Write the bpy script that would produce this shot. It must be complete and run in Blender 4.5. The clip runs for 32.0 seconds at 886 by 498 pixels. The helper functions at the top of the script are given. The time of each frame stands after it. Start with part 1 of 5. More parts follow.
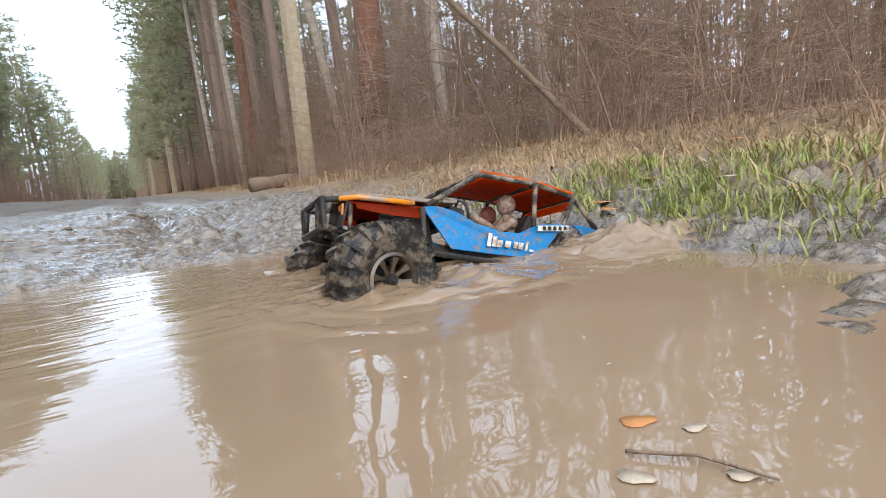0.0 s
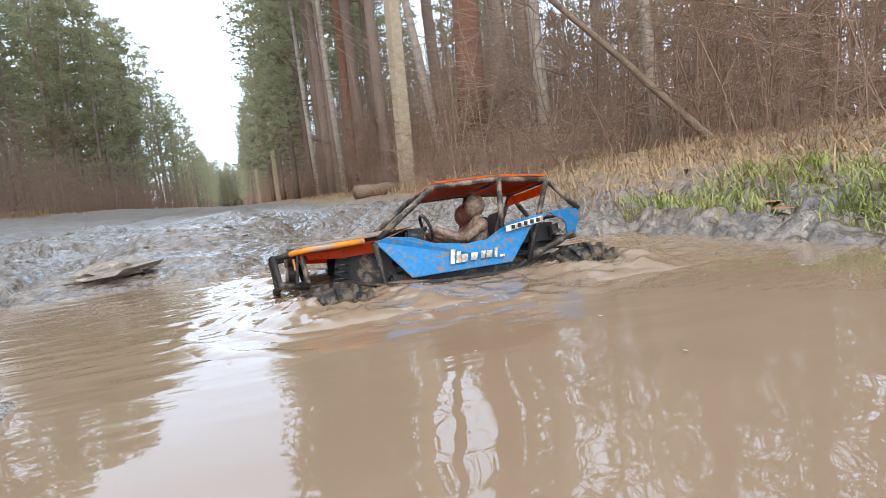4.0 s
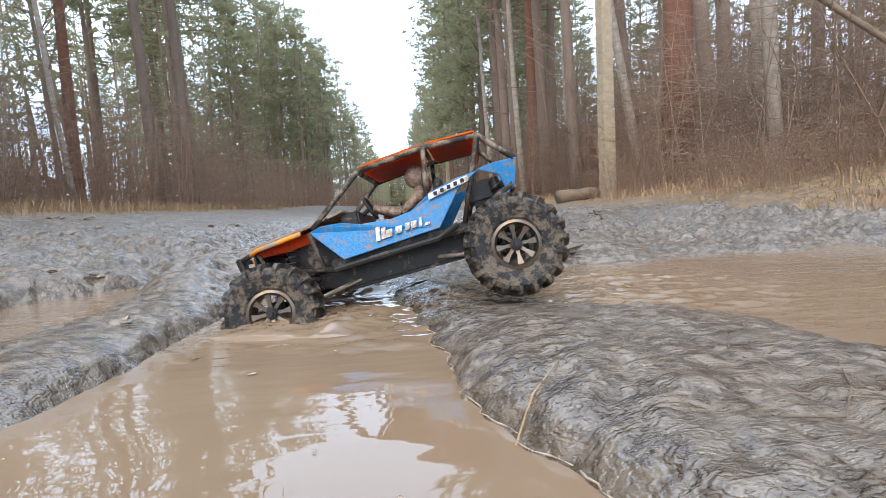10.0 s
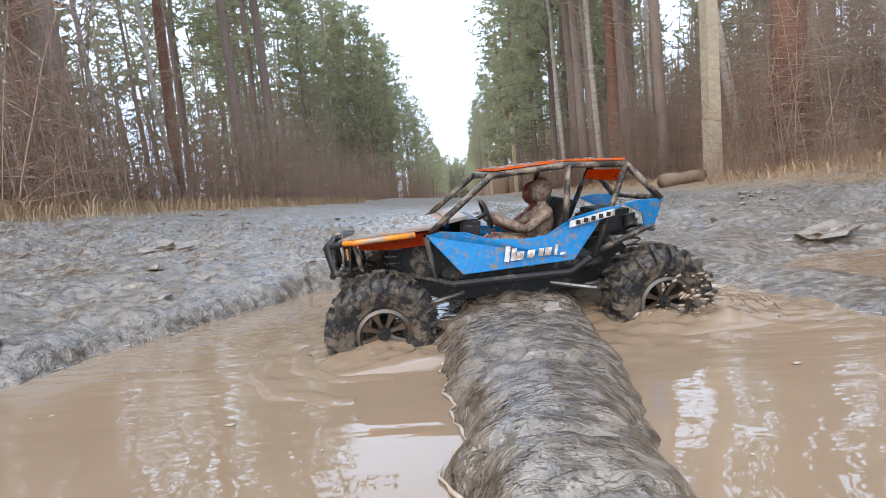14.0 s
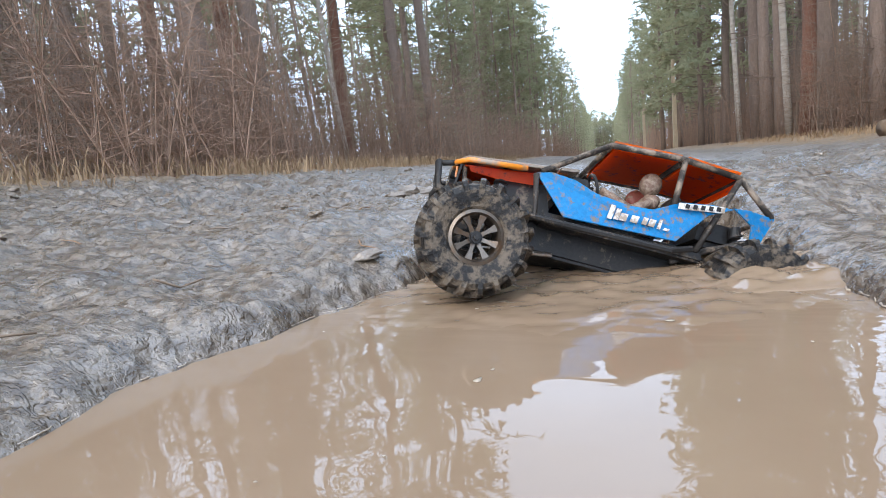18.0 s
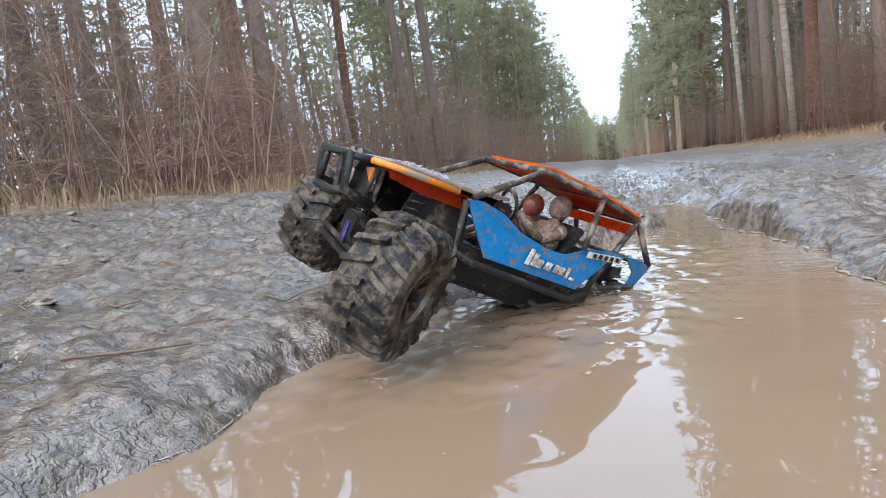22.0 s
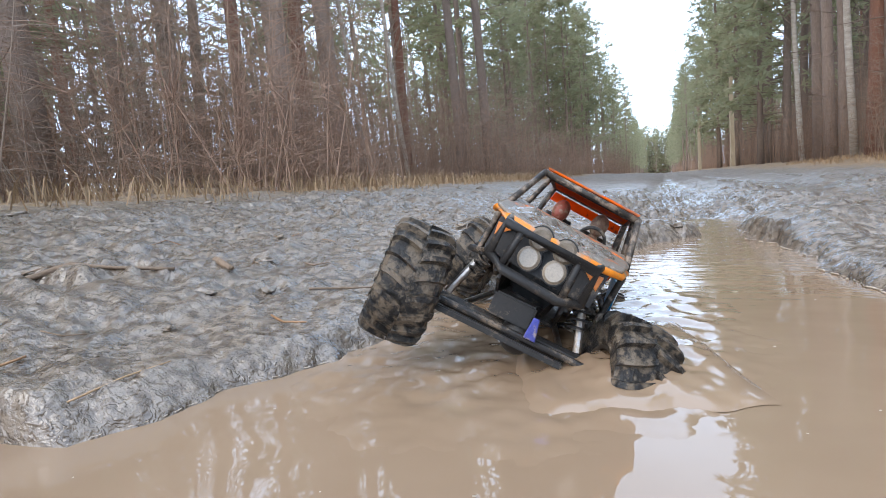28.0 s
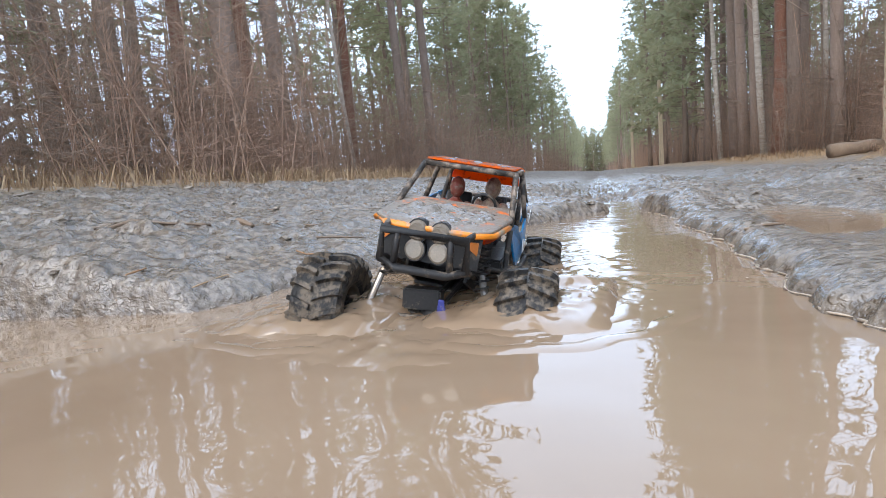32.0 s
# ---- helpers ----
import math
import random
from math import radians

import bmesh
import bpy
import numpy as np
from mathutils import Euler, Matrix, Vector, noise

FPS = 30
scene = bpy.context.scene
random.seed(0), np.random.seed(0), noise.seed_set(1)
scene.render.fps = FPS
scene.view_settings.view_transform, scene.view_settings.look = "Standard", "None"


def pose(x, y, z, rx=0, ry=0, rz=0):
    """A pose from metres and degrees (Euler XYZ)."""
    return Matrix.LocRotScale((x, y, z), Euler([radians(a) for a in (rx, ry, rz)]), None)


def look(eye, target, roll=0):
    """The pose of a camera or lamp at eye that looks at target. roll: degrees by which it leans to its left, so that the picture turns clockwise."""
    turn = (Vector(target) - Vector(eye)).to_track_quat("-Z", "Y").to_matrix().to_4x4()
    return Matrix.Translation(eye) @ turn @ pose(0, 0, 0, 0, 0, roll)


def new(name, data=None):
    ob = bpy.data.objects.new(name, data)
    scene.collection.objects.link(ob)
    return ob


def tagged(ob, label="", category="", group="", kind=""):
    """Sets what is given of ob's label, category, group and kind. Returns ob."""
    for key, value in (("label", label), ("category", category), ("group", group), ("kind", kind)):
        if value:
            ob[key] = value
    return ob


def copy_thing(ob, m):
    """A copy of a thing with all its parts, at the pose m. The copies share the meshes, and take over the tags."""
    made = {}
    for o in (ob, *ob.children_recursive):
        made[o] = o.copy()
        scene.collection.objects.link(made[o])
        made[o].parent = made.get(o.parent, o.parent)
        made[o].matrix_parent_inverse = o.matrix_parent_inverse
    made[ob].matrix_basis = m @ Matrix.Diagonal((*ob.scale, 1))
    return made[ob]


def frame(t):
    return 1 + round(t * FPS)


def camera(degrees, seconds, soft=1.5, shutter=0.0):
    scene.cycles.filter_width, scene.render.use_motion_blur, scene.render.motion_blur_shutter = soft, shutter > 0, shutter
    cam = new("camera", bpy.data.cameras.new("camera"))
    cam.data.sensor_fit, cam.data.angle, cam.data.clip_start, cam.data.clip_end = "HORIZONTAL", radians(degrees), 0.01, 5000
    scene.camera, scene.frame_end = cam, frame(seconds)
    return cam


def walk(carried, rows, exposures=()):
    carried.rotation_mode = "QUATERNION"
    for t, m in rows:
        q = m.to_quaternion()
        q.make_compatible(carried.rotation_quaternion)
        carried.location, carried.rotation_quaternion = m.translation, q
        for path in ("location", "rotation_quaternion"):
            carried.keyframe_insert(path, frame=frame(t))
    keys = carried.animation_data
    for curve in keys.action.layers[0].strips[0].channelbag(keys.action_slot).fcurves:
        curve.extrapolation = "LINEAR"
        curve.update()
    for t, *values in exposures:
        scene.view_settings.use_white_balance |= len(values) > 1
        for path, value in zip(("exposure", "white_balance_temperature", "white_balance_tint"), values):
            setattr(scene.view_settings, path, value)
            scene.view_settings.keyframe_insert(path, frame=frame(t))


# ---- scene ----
cam = camera(80.0, 32.0, soft=0.5, shutter=0.15)
# The walk: seconds, place, heading to the left of the road, pitch, roll.
PATH = [
    (0.0, 0.224, -0.277, 0.138, -29.53, -8.49, -5.27),
    (0.5, 0.206, -0.284, 0.143, -28.63, -8.24, -5.40),
    (1.0, 0.198, -0.280, 0.144, -27.53, -7.99, -5.50),
    (1.5, 0.184, -0.275, 0.143, -26.41, -7.80, -5.52),
    (2.0, 0.169, -0.268, 0.138, -25.26, -7.49, -5.68),
    (2.5, 0.145, -0.264, 0.135, -24.14, -7.34, -5.67),
    (4.5, 0.046, -0.237, 0.129, -19.02, -6.33, -5.38),
    (5.0, -0.016, -0.249, 0.142, -17.73, -6.04, -5.57),
    (5.5, -0.073, -0.256, 0.156, -16.57, -5.69, -5.73),
    (6.0, -0.124, -0.265, 0.168, -15.32, -5.37, -5.72),
    (6.5, -0.162, -0.274, 0.173, -13.99, -5.02, -5.45),
    (7.0, -0.189, -0.277, 0.184, -12.45, -4.87, -5.20),
    (7.5, -0.222, -0.269, 0.186, -10.69, -4.76, -4.75),
    (8.0, -0.251, -0.270, 0.187, -8.90, -4.80, -4.29),
    (8.5, -0.300, -0.283, 0.180, -7.22, -5.03, -3.87),
    (9.0, -0.353, -0.304, 0.170, -5.84, -5.08, -3.73),
    (9.5, -0.412, -0.321, 0.161, -4.75, -5.03, -3.41),
    (10.0, -0.489, -0.320, 0.155, -3.76, -4.79, -3.49),
    (10.5, -0.592, -0.341, 0.169, -2.85, -4.35, -4.37),
    (11.0, -0.663, -0.317, 0.168, -2.23, -4.28, -4.37),
    (11.5, -0.748, -0.283, 0.184, -1.61, -4.20, -4.70),
    (12.0, -0.798, -0.274, 0.183, -0.88, -4.14, -5.28),
    (12.5, -0.834, -0.280, 0.183, -0.29, -4.36, -5.54),
    (13.0, -0.866, -0.279, 0.182, 0.27, -4.56, -5.60),
    (13.5, -0.897, -0.276, 0.179, 1.25, -4.95, -5.49),
    (14.0, -0.935, -0.276, 0.175, 2.82, -5.30, -5.15),
    (14.5, -0.973, -0.284, 0.172, 4.88, -5.70, -4.85),
    (16.5, -1.132, -0.345, 0.154, 14.26, -7.83, -4.41),
    (17.0, -1.157, -0.360, 0.153, 16.22, -8.03, -4.84),
    (17.5, -1.180, -0.363, 0.155, 17.52, -8.08, -5.23),
    (18.0, -1.195, -0.369, 0.159, 18.30, -8.14, -5.80),
    (18.5, -1.205, -0.381, 0.159, 18.83, -8.36, -6.43),
    (19.0, -1.217, -0.394, 0.154, 19.08, -8.81, -7.25),
    (19.5, -1.223, -0.410, 0.156, 19.18, -9.32, -7.56),
    (20.0, -1.228, -0.422, 0.161, 19.07, -9.54, -7.89),
    (20.5, -1.233, -0.433, 0.167, 18.81, -8.92, -7.91),
    (21.0, -1.241, -0.445, 0.173, 18.68, -8.27, -7.86),
    (21.5, -1.253, -0.457, 0.180, 18.65, -7.75, -7.71),
    (22.0, -1.263, -0.467, 0.186, 18.78, -7.18, -7.44),
    (22.5, -1.270, -0.478, 0.192, 19.01, -6.59, -7.20),
    (23.0, -1.271, -0.491, 0.195, 19.30, -6.10, -6.97),
    (23.5, -1.269, -0.513, 0.196, 19.70, -5.87, -6.61),
    (24.0, -1.269, -0.540, 0.197, 20.18, -5.78, -6.21),
    (24.5, -1.267, -0.579, 0.193, 20.79, -5.81, -5.73),
    (25.0, -1.259, -0.624, 0.189, 21.73, -5.47, -5.90),
    (25.5, -1.256, -0.652, 0.188, 22.43, -5.42, -5.71),
    (27.5, -1.243, -0.766, 0.190, 23.28, -5.95, -5.00),
    (28.0, -1.250, -0.804, 0.202, 23.03, -6.16, -4.88),
    (28.5, -1.261, -0.839, 0.208, 22.62, -6.48, -4.70),
    (29.0, -1.265, -0.884, 0.199, 22.06, -6.70, -4.58),
    (29.5, -1.254, -0.941, 0.181, 21.15, -6.83, -4.62),
    (30.0, -1.231, -0.996, 0.160, 20.15, -6.88, -4.58),
    (30.5, -1.206, -1.046, 0.146, 19.21, -6.84, -4.58),
    (31.0, -1.189, -1.085, 0.146, 18.47, -6.86, -4.69),
    (31.5, -1.181, -1.116, 0.153, 17.72, -6.88, -4.80),
    (32.0, -1.176, -1.149, 0.157, 17.05, -6.91, -4.88),
]
walk(cam, [(t, pose(x, y, z, 90 + p, 0, w) @ pose(0, 0, 0, 0, 0, r)) for t, x, y, z, w, p, r in PATH],
     exposures=[(0.0, -0.06, 7050, 10), (8.0, -0.02, 6900, 10), (13.0, 0.02, 6750, 10), (17.0, 0.05, 6500, 10), (32.0, 0.04, 6550, 10)])

# ---- world and light: a white overcast sky over a forest road ----
world = bpy.data.worlds.new("overcast")
world.use_nodes = True
scene.world = world
wn, wl = world.node_tree.nodes, world.node_tree.links
sky = wn.new("ShaderNodeTexSky")
sky.sky_type, sky.sun_disc = "NISHITA", False
sky.sun_elevation, sky.sun_rotation = radians(42), radians(200)
scaled = wn.new("ShaderNodeMix")
scaled.data_type, scaled.blend_type = "RGBA", "MULTIPLY"
scaled.inputs[0].default_value = 1.0
scaled.inputs[7].default_value = (0.1, 0.1, 0.1, 1)
cloud = wn.new("ShaderNodeMix")
cloud.data_type = "RGBA"
cloud.inputs[0].default_value = 0.86
cloud.inputs[7].default_value = (0.76, 0.97, 1.3, 1)
wl.new(sky.outputs[0], scaled.inputs[6])
wl.new(scaled.outputs[2], cloud.inputs[6])
wl.new(cloud.outputs[2], wn["Background"].inputs[0])
wn["Background"].inputs[1].default_value = 2.85
sun = new("sun", bpy.data.lights.new("sun", "SUN"))
sun.data.energy, sun.data.angle, sun.data.color = 2.3, radians(40), (1.0, 0.9, 0.76)
sun.matrix_world = look((0, 0, 30), (12, 30, 0))

# ---- materials ----
MATS, MUDDY = {}, {}


def earthy(c):
    """Colours as they are under a blue-grey sky: a little redder than they look."""
    return (min(0.9, c[0] * 1.1), c[1] * 1.02, c[2] * 0.95)


def shade(name, base, rough=0.8, metal=0.0, second=None, scale=8.0, amount=0.5, bump=0.0, bump_scale=60.0,
          mud=0.0, mud_scale=25.0, mud_color=(0.26, 0.21, 0.16), detail=6.0, coat=0.0, random_tint=0.0, wet=0.0, spec=0.5, stretch=(1, 1, 1)):
    """A procedural surface: a base colour, a second one in patches, fine grain, relief, and dried or wet mud over it."""
    if name in MATS:
        return MATS[name]
    base, second, mud_color = earthy(base), earthy(second or tuple(v * 0.6 for v in base)), earthy(mud_color)
    m = bpy.data.materials.new(name)
    m.use_nodes = True
    n, l = m.node_tree.nodes, m.node_tree.links
    b = n["Principled BSDF"]
    b.inputs["Roughness"].default_value, b.inputs["Metallic"].default_value = rough, metal
    b.inputs["Specular IOR Level"].default_value = spec
    b.inputs["Coat Weight"].default_value = coat
    tc = n.new("ShaderNodeTexCoord")
    mp = n.new("ShaderNodeMapping")
    mp.inputs["Scale"].default_value = stretch
    l.new(tc.outputs["Object"], mp.inputs[0])

    def tex(s, d=detail, rgh=0.6):
        t = n.new("ShaderNodeTexNoise")
        t.inputs["Scale"].default_value, t.inputs["Detail"].default_value, t.inputs["Roughness"].default_value = s, d, rgh
        l.new(mp.outputs[0], t.inputs["Vector"])
        return t

    def ramp(src, lo, hi):
        r = n.new("ShaderNodeMapRange")
        r.inputs[1].default_value, r.inputs[2].default_value = lo, hi
        l.new(src, r.inputs[0])
        return r.outputs[0]

    def mix(f, a, c):
        x = n.new("ShaderNodeMix")
        x.data_type = "RGBA"
        if isinstance(f, float):
            x.inputs[0].default_value = f
        else:
            l.new(f, x.inputs[0])
        for k, v in ((6, a), (7, c)):
            if isinstance(v, tuple):
                x.inputs[k].default_value = (*v[:3], 1)
            else:
                l.new(v, x.inputs[k])
        return x.outputs[2]

    col = mix(ramp(tex(scale).outputs[0], 0.5 - 0.28 * amount - 0.05, 0.5 + 0.3), base, second)
    grain = tex(scale * 9)
    col = mix(ramp(grain.outputs[0], 0.35, 0.9), col, tuple(v * 0.55 for v in base))
    if random_tint:
        oi = n.new("ShaderNodeObjectInfo")
        hs = n.new("ShaderNodeHueSaturation")
        l.new(ramp(oi.outputs["Random"], 0, 1), hs.inputs["Value"])
        mr = hs.inputs["Value"].links[0].from_node
        mr.inputs[3].default_value, mr.inputs[4].default_value = 1 - random_tint, 1 + random_tint
        l.new(col, hs.inputs["Color"])
        col = hs.outputs[0]
    if mud:
        mask = ramp(tex(mud_scale, 9, 0.7).outputs[0], 0.6 - 0.3 * mud, 0.7 - 0.28 * mud)
        MUDDY[name] = mask
        col = mix(mask, col, mud_color)
        rr = n.new("ShaderNodeMapRange")
        rr.inputs[3].default_value, rr.inputs[4].default_value = rough, 0.34
        l.new(mask, rr.inputs[0])
        l.new(rr.outputs[0], b.inputs["Roughness"])
    elif wet:
        l.new(ramp(tex(scale * 2.3).outputs[0], 0.35, 0.65), (rr := n.new("ShaderNodeMapRange")).inputs[0])
        rr.inputs[3].default_value, rr.inputs[4].default_value = rough - wet, rough
        l.new(rr.outputs[0], b.inputs["Roughness"])
    l.new(col, b.inputs["Base Color"])
    if bump:
        bp = n.new("ShaderNodeBump")
        bp.inputs["Strength"].default_value, bp.inputs["Distance"].default_value = bump, 0.6 / bump_scale
        l.new(tex(bump_scale, 4, 0.6).outputs[0], bp.inputs["Height"])
        l.new(bp.outputs[0], b.inputs["Normal"])
    MATS[name] = m
    return m


MUD = shade("wet_mud", (0.226, 0.19, 0.153), 0.36, second=(0.145, 0.118, 0.091), scale=6.0, amount=0.6, bump=0.6, bump_scale=50, wet=0.22, spec=0.9)
BLUE = shade("blue_paint", (0.001, 0.185, 0.46), 0.3, spec=0.35, second=(0.001, 0.14, 0.36), scale=20, mud=0.27, mud_color=(0.16, 0.128, 0.1), mud_scale=95, bump=0.3, bump_scale=180)
ORANGE = shade("orange_paint", (0.85, 0.2, 0.012), 0.4, second=(0.7, 0.1, 0.01), scale=18, mud=0.84, mud_scale=40, mud_color=(0.2, 0.172, 0.142), bump=1.0, bump_scale=110)
ROOF = shade("muddy_orange_paint", (0.85, 0.19, 0.012), 0.4, second=(0.65, 0.1, 0.01), scale=18, mud=0.5, mud_scale=60, mud_color=(0.22, 0.18, 0.145), bump=1.0, bump_scale=110)
LINING = shade("red_orange_lining", (0.86, 0.13, 0.015), 0.45, second=(0.55, 0.04, 0.015), scale=30, amount=0.9, mud=0.2, mud_scale=60, mud_color=(0.02, 0.016, 0.014))
BLACK = shade("black_plastic", (0.02, 0.02, 0.021), 0.45, second=(0.03, 0.028, 0.026), scale=30, mud=0.16, mud_scale=45, mud_color=(0.13, 0.105, 0.08), bump=0.2, bump_scale=300, spec=0.22)
CAGE = shade("muddy_cage_tube", (0.03, 0.028, 0.027), 0.5, second=(0.06, 0.05, 0.04), scale=30, mud=0.4, mud_scale=45, mud_color=(0.2, 0.16, 0.125), bump=0.4, bump_scale=250, spec=0.22)
TYRE = shade("muddy_rubber", (0.016, 0.016, 0.017), 0.36, second=(0.03, 0.028, 0.025), scale=25, mud=0.46, mud_scale=75, mud_color=(0.115, 0.094, 0.071), bump=0.8, bump_scale=220, spec=0.22)
RIM = shade("grey_rim", (0.17, 0.15, 0.13), 0.34, 0.75, second=(0.1, 0.085, 0.07), scale=40, mud=0.42, mud_scale=60, mud_color=(0.14, 0.1, 0.07))
STEEL = shade("dull_steel", (0.42, 0.41, 0.4), 0.35, 0.9, second=(0.25, 0.22, 0.2), scale=40, mud=0.4, mud_scale=60)
PURPLE = shade("blue_anodised_horn", (0.05, 0.06, 0.26), 0.35, 0.6, second=(0.035, 0.04, 0.17), scale=40, mud=0.3, mud_scale=60)
LENS = shade("mud_filmed_lens", (0.33, 0.29, 0.235), 0.25, second=(0.22, 0.19, 0.15), scale=60, coat=0.4)
WHITE = shade("white_sticker", (0.7, 0.72, 0.72), 0.4, second=(0.5, 0.5, 0.48), scale=50, mud=0.42, mud_scale=70)
FIGURE = shade("mud_coated_plastic", (0.15, 0.085, 0.06), 0.42, second=(0.22, 0.15, 0.11), scale=90, mud=0.5, mud_scale=150, mud_color=(0.24, 0.185, 0.14), bump=1.0, bump_scale=170)


def let_light_through(m, color, share, caked=0.3):
    """Thin painted sheet: part of the light goes through it."""
    n, l = m.node_tree.nodes, m.node_tree.links
    t = n.new("ShaderNodeBsdfTranslucent")
    t.inputs[0].default_value = (*color, 1)
    x = n.new("ShaderNodeMixShader")
    x.inputs[0].default_value = share
    if m.name in MUDDY:  # caked mud stops most of it
        k = n.new("ShaderNodeMapRange")
        k.inputs[3].default_value, k.inputs[4].default_value = share, share * caked
        l.new(MUDDY[m.name], k.inputs[0])
        l.new(k.outputs[0], x.inputs[0])
    out = n["Material Output"]
    l.new(n["Principled BSDF"].outputs[0], x.inputs[1])
    l.new(t.outputs[0], x.inputs[2])
    l.new(x.outputs[0], out.inputs[0])


CAKED = shade("wet_caked_mud", (0.19, 0.162, 0.132), 0.24, second=(0.12, 0.1, 0.08), scale=40, bump=1.0, bump_scale=150, spec=0.8, coat=0.4)
FIGURE_RED = shade("red_brown_plastic", (0.3, 0.07, 0.045), 0.45, second=(0.16, 0.06, 0.04), scale=60, mud=0.3, mud_scale=80, bump=0.5, bump_scale=200)
let_light_through(ORANGE, (1.0, 0.36, 0.05), 0.2)
let_light_through(ROOF, (1.0, 0.36, 0.05), 0.85, 0.6)
let_light_through(LINING, (1.0, 0.27, 0.03), 0.8)
BARK = shade("pine_bark", (0.27, 0.21, 0.175), 0.9, second=(0.17, 0.13, 0.11), scale=5, bump=1.0, bump_scale=18, random_tint=0.25, stretch=(1, 1, 0.25))
BARK_RED = shade("red_pine_bark", (0.27, 0.13, 0.085), 0.9, second=(0.15, 0.08, 0.06), scale=6, bump=1.0, bump_scale=20, random_tint=0.15, stretch=(1, 1, 0.3))
BIRCH = shade("birch_bark", (0.5, 0.46, 0.41), 0.8, second=(0.17, 0.145, 0.125), scale=6, amount=0.4, bump=0.5, bump_scale=30, random_tint=0.15, stretch=(1, 1, 2.2))
NEEDLE = shade("pine_needles", (0.29, 0.285, 0.185), 0.8, second=(0.37, 0.35, 0.24), scale=1.2, random_tint=0.22, spec=0.2)
let_light_through(NEEDLE, (0.33, 0.34, 0.2), 0.55)
TWIG = shade("bare_twigs", (0.34, 0.275, 0.225), 0.9, second=(0.24, 0.19, 0.155), scale=3, random_tint=0.3, spec=0.2)
TWIG_RED = shade("reddish_brush", (0.34, 0.24, 0.185), 0.9, second=(0.25, 0.17, 0.125), scale=3, random_tint=0.25, spec=0.2)
GRASS = shade("green_grass", (0.26, 0.33, 0.09), 0.6, second=(0.4, 0.36, 0.15), scale=4, random_tint=0.2, spec=0.3)
STRAW = shade("dry_grass", (0.4, 0.3, 0.19), 0.8, second=(0.25, 0.15, 0.085), scale=4, random_tint=0.2, spec=0.2)
WOOD = shade("weathered_wood", (0.22, 0.16, 0.11), 0.8, second=(0.11, 0.08, 0.06), scale=8, bump=0.7, bump_scale=60, stretch=(1, 1, 1))
CONCRETE = shade("grey_concrete", (0.44, 0.38, 0.285), 0.9, second=(0.35, 0.3, 0.22), scale=2, bump=0.4, bump_scale=40)
LEAF = shade("orange_leaf", (0.5, 0.24, 0.08), 0.6, second=(0.35, 0.13, 0.04), scale=40)
LEAF_PALE = shade("pale_leaf", (0.46, 0.4, 0.32), 0.5, second=(0.35, 0.29, 0.22), scale=40)
NEEDLE_DRY = shade("brown_needles", (0.3, 0.17, 0.08), 0.6, second=(0.18, 0.1, 0.05), scale=40)
FOAM = shade("dirty_foam", (0.5, 0.43, 0.35), 0.35, second=(0.4, 0.33, 0.26), scale=30, bump=0.5, bump_scale=120)
SPLASH = shade("muddy_splash", (0.27, 0.205, 0.148), 0.06, second=(0.23, 0.172, 0.122), scale=30, bump=0.5, bump_scale=90, coat=0.5)


# ---- helpers for meshes ----
def mesh_ob(name, verts, faces, material, smooth=True):
    me = bpy.data.meshes.new(name)
    me.from_pydata(verts, [], faces)
    me.materials.append(material)
    if smooth:
        me.polygons.foreach_set("use_smooth", [True] * len(me.polygons))
    return new(name, me)


def part(name, bm, material, parent, label="", smooth=False):
    """A bmesh as ONE mesh object under a thing or a part."""
    me = bpy.data.meshes.new(name)
    bm.to_mesh(me)
    bm.free()
    me.materials.append(material)
    if smooth:
        me.polygons.foreach_set("use_smooth", [True] * len(me.polygons))
    ob = new(name, me)
    ob.parent = parent
    return tagged(ob, label)


def lattice(seed, n=256):
    return np.random.RandomState(seed).rand(n, n)


GRIDS = [lattice(s) for s in range(8)]


def value_noise(x, y, k=0):
    """Smooth value noise, 0 to 1, one cell a metre."""
    g = GRIDS[k % 8]
    xi, yi = np.floor(x).astype(int), np.floor(y).astype(int)
    u, v = x - xi, y - yi
    u, v = u * u * (3 - 2 * u), v * v * (3 - 2 * v)
    a, b = g[xi % 256, yi % 256], g[(xi + 1) % 256, yi % 256]
    c, d = g[xi % 256, (yi + 1) % 256], g[(xi + 1) % 256, (yi + 1) % 256]
    return (a * (1 - u) + b * u) * (1 - v) + (c * (1 - u) + d * u) * v


def fbm(x, y, f, octaves=4, k=0):
    s, a, t = 0.0, 1.0, 0.0
    for o in range(octaves):
        s, t = s + a * value_noise(x * f + 17.3 * o, y * f - 9.1 * o, k + o), t + a
        f, a = f * 2.03, a * 0.5
    return s / t - 0.5


def along(y, ys, xs):
    return np.interp(y, ys, xs)


def smooth01(v):
    v = np.clip(v, 0, 1)
    return v * v * (3 - 2 * v)


# Water edges of the three flooded ruts, which run along the road (y).
LEFT_Y = (-3, -0.62, -0.56, -0.52, -0.46, -0.37, -0.26, -0.16, 0.0, 0.12, 0.3, 0.45, 0.65, 0.84, 1.0, 1.3, 1.6)
LEFT_X = (-3.4, -3.1, -2.1, -1.76, -1.72, -1.71, -1.64, -1.61, -1.61, -1.55, -1.51, -1.46, -1.37, -1.27, -1.15, -1.13, -1.08)
MID_Y = (-3, -0.73, -0.5, -0.2, 0.06, 0.3, 0.58, 0.86, 1.3, 1.6)
MID_X = (-0.9, -0.95, -0.97, -0.96, -0.95, -0.975, -0.98, -1.03, -1.03, -1.07)
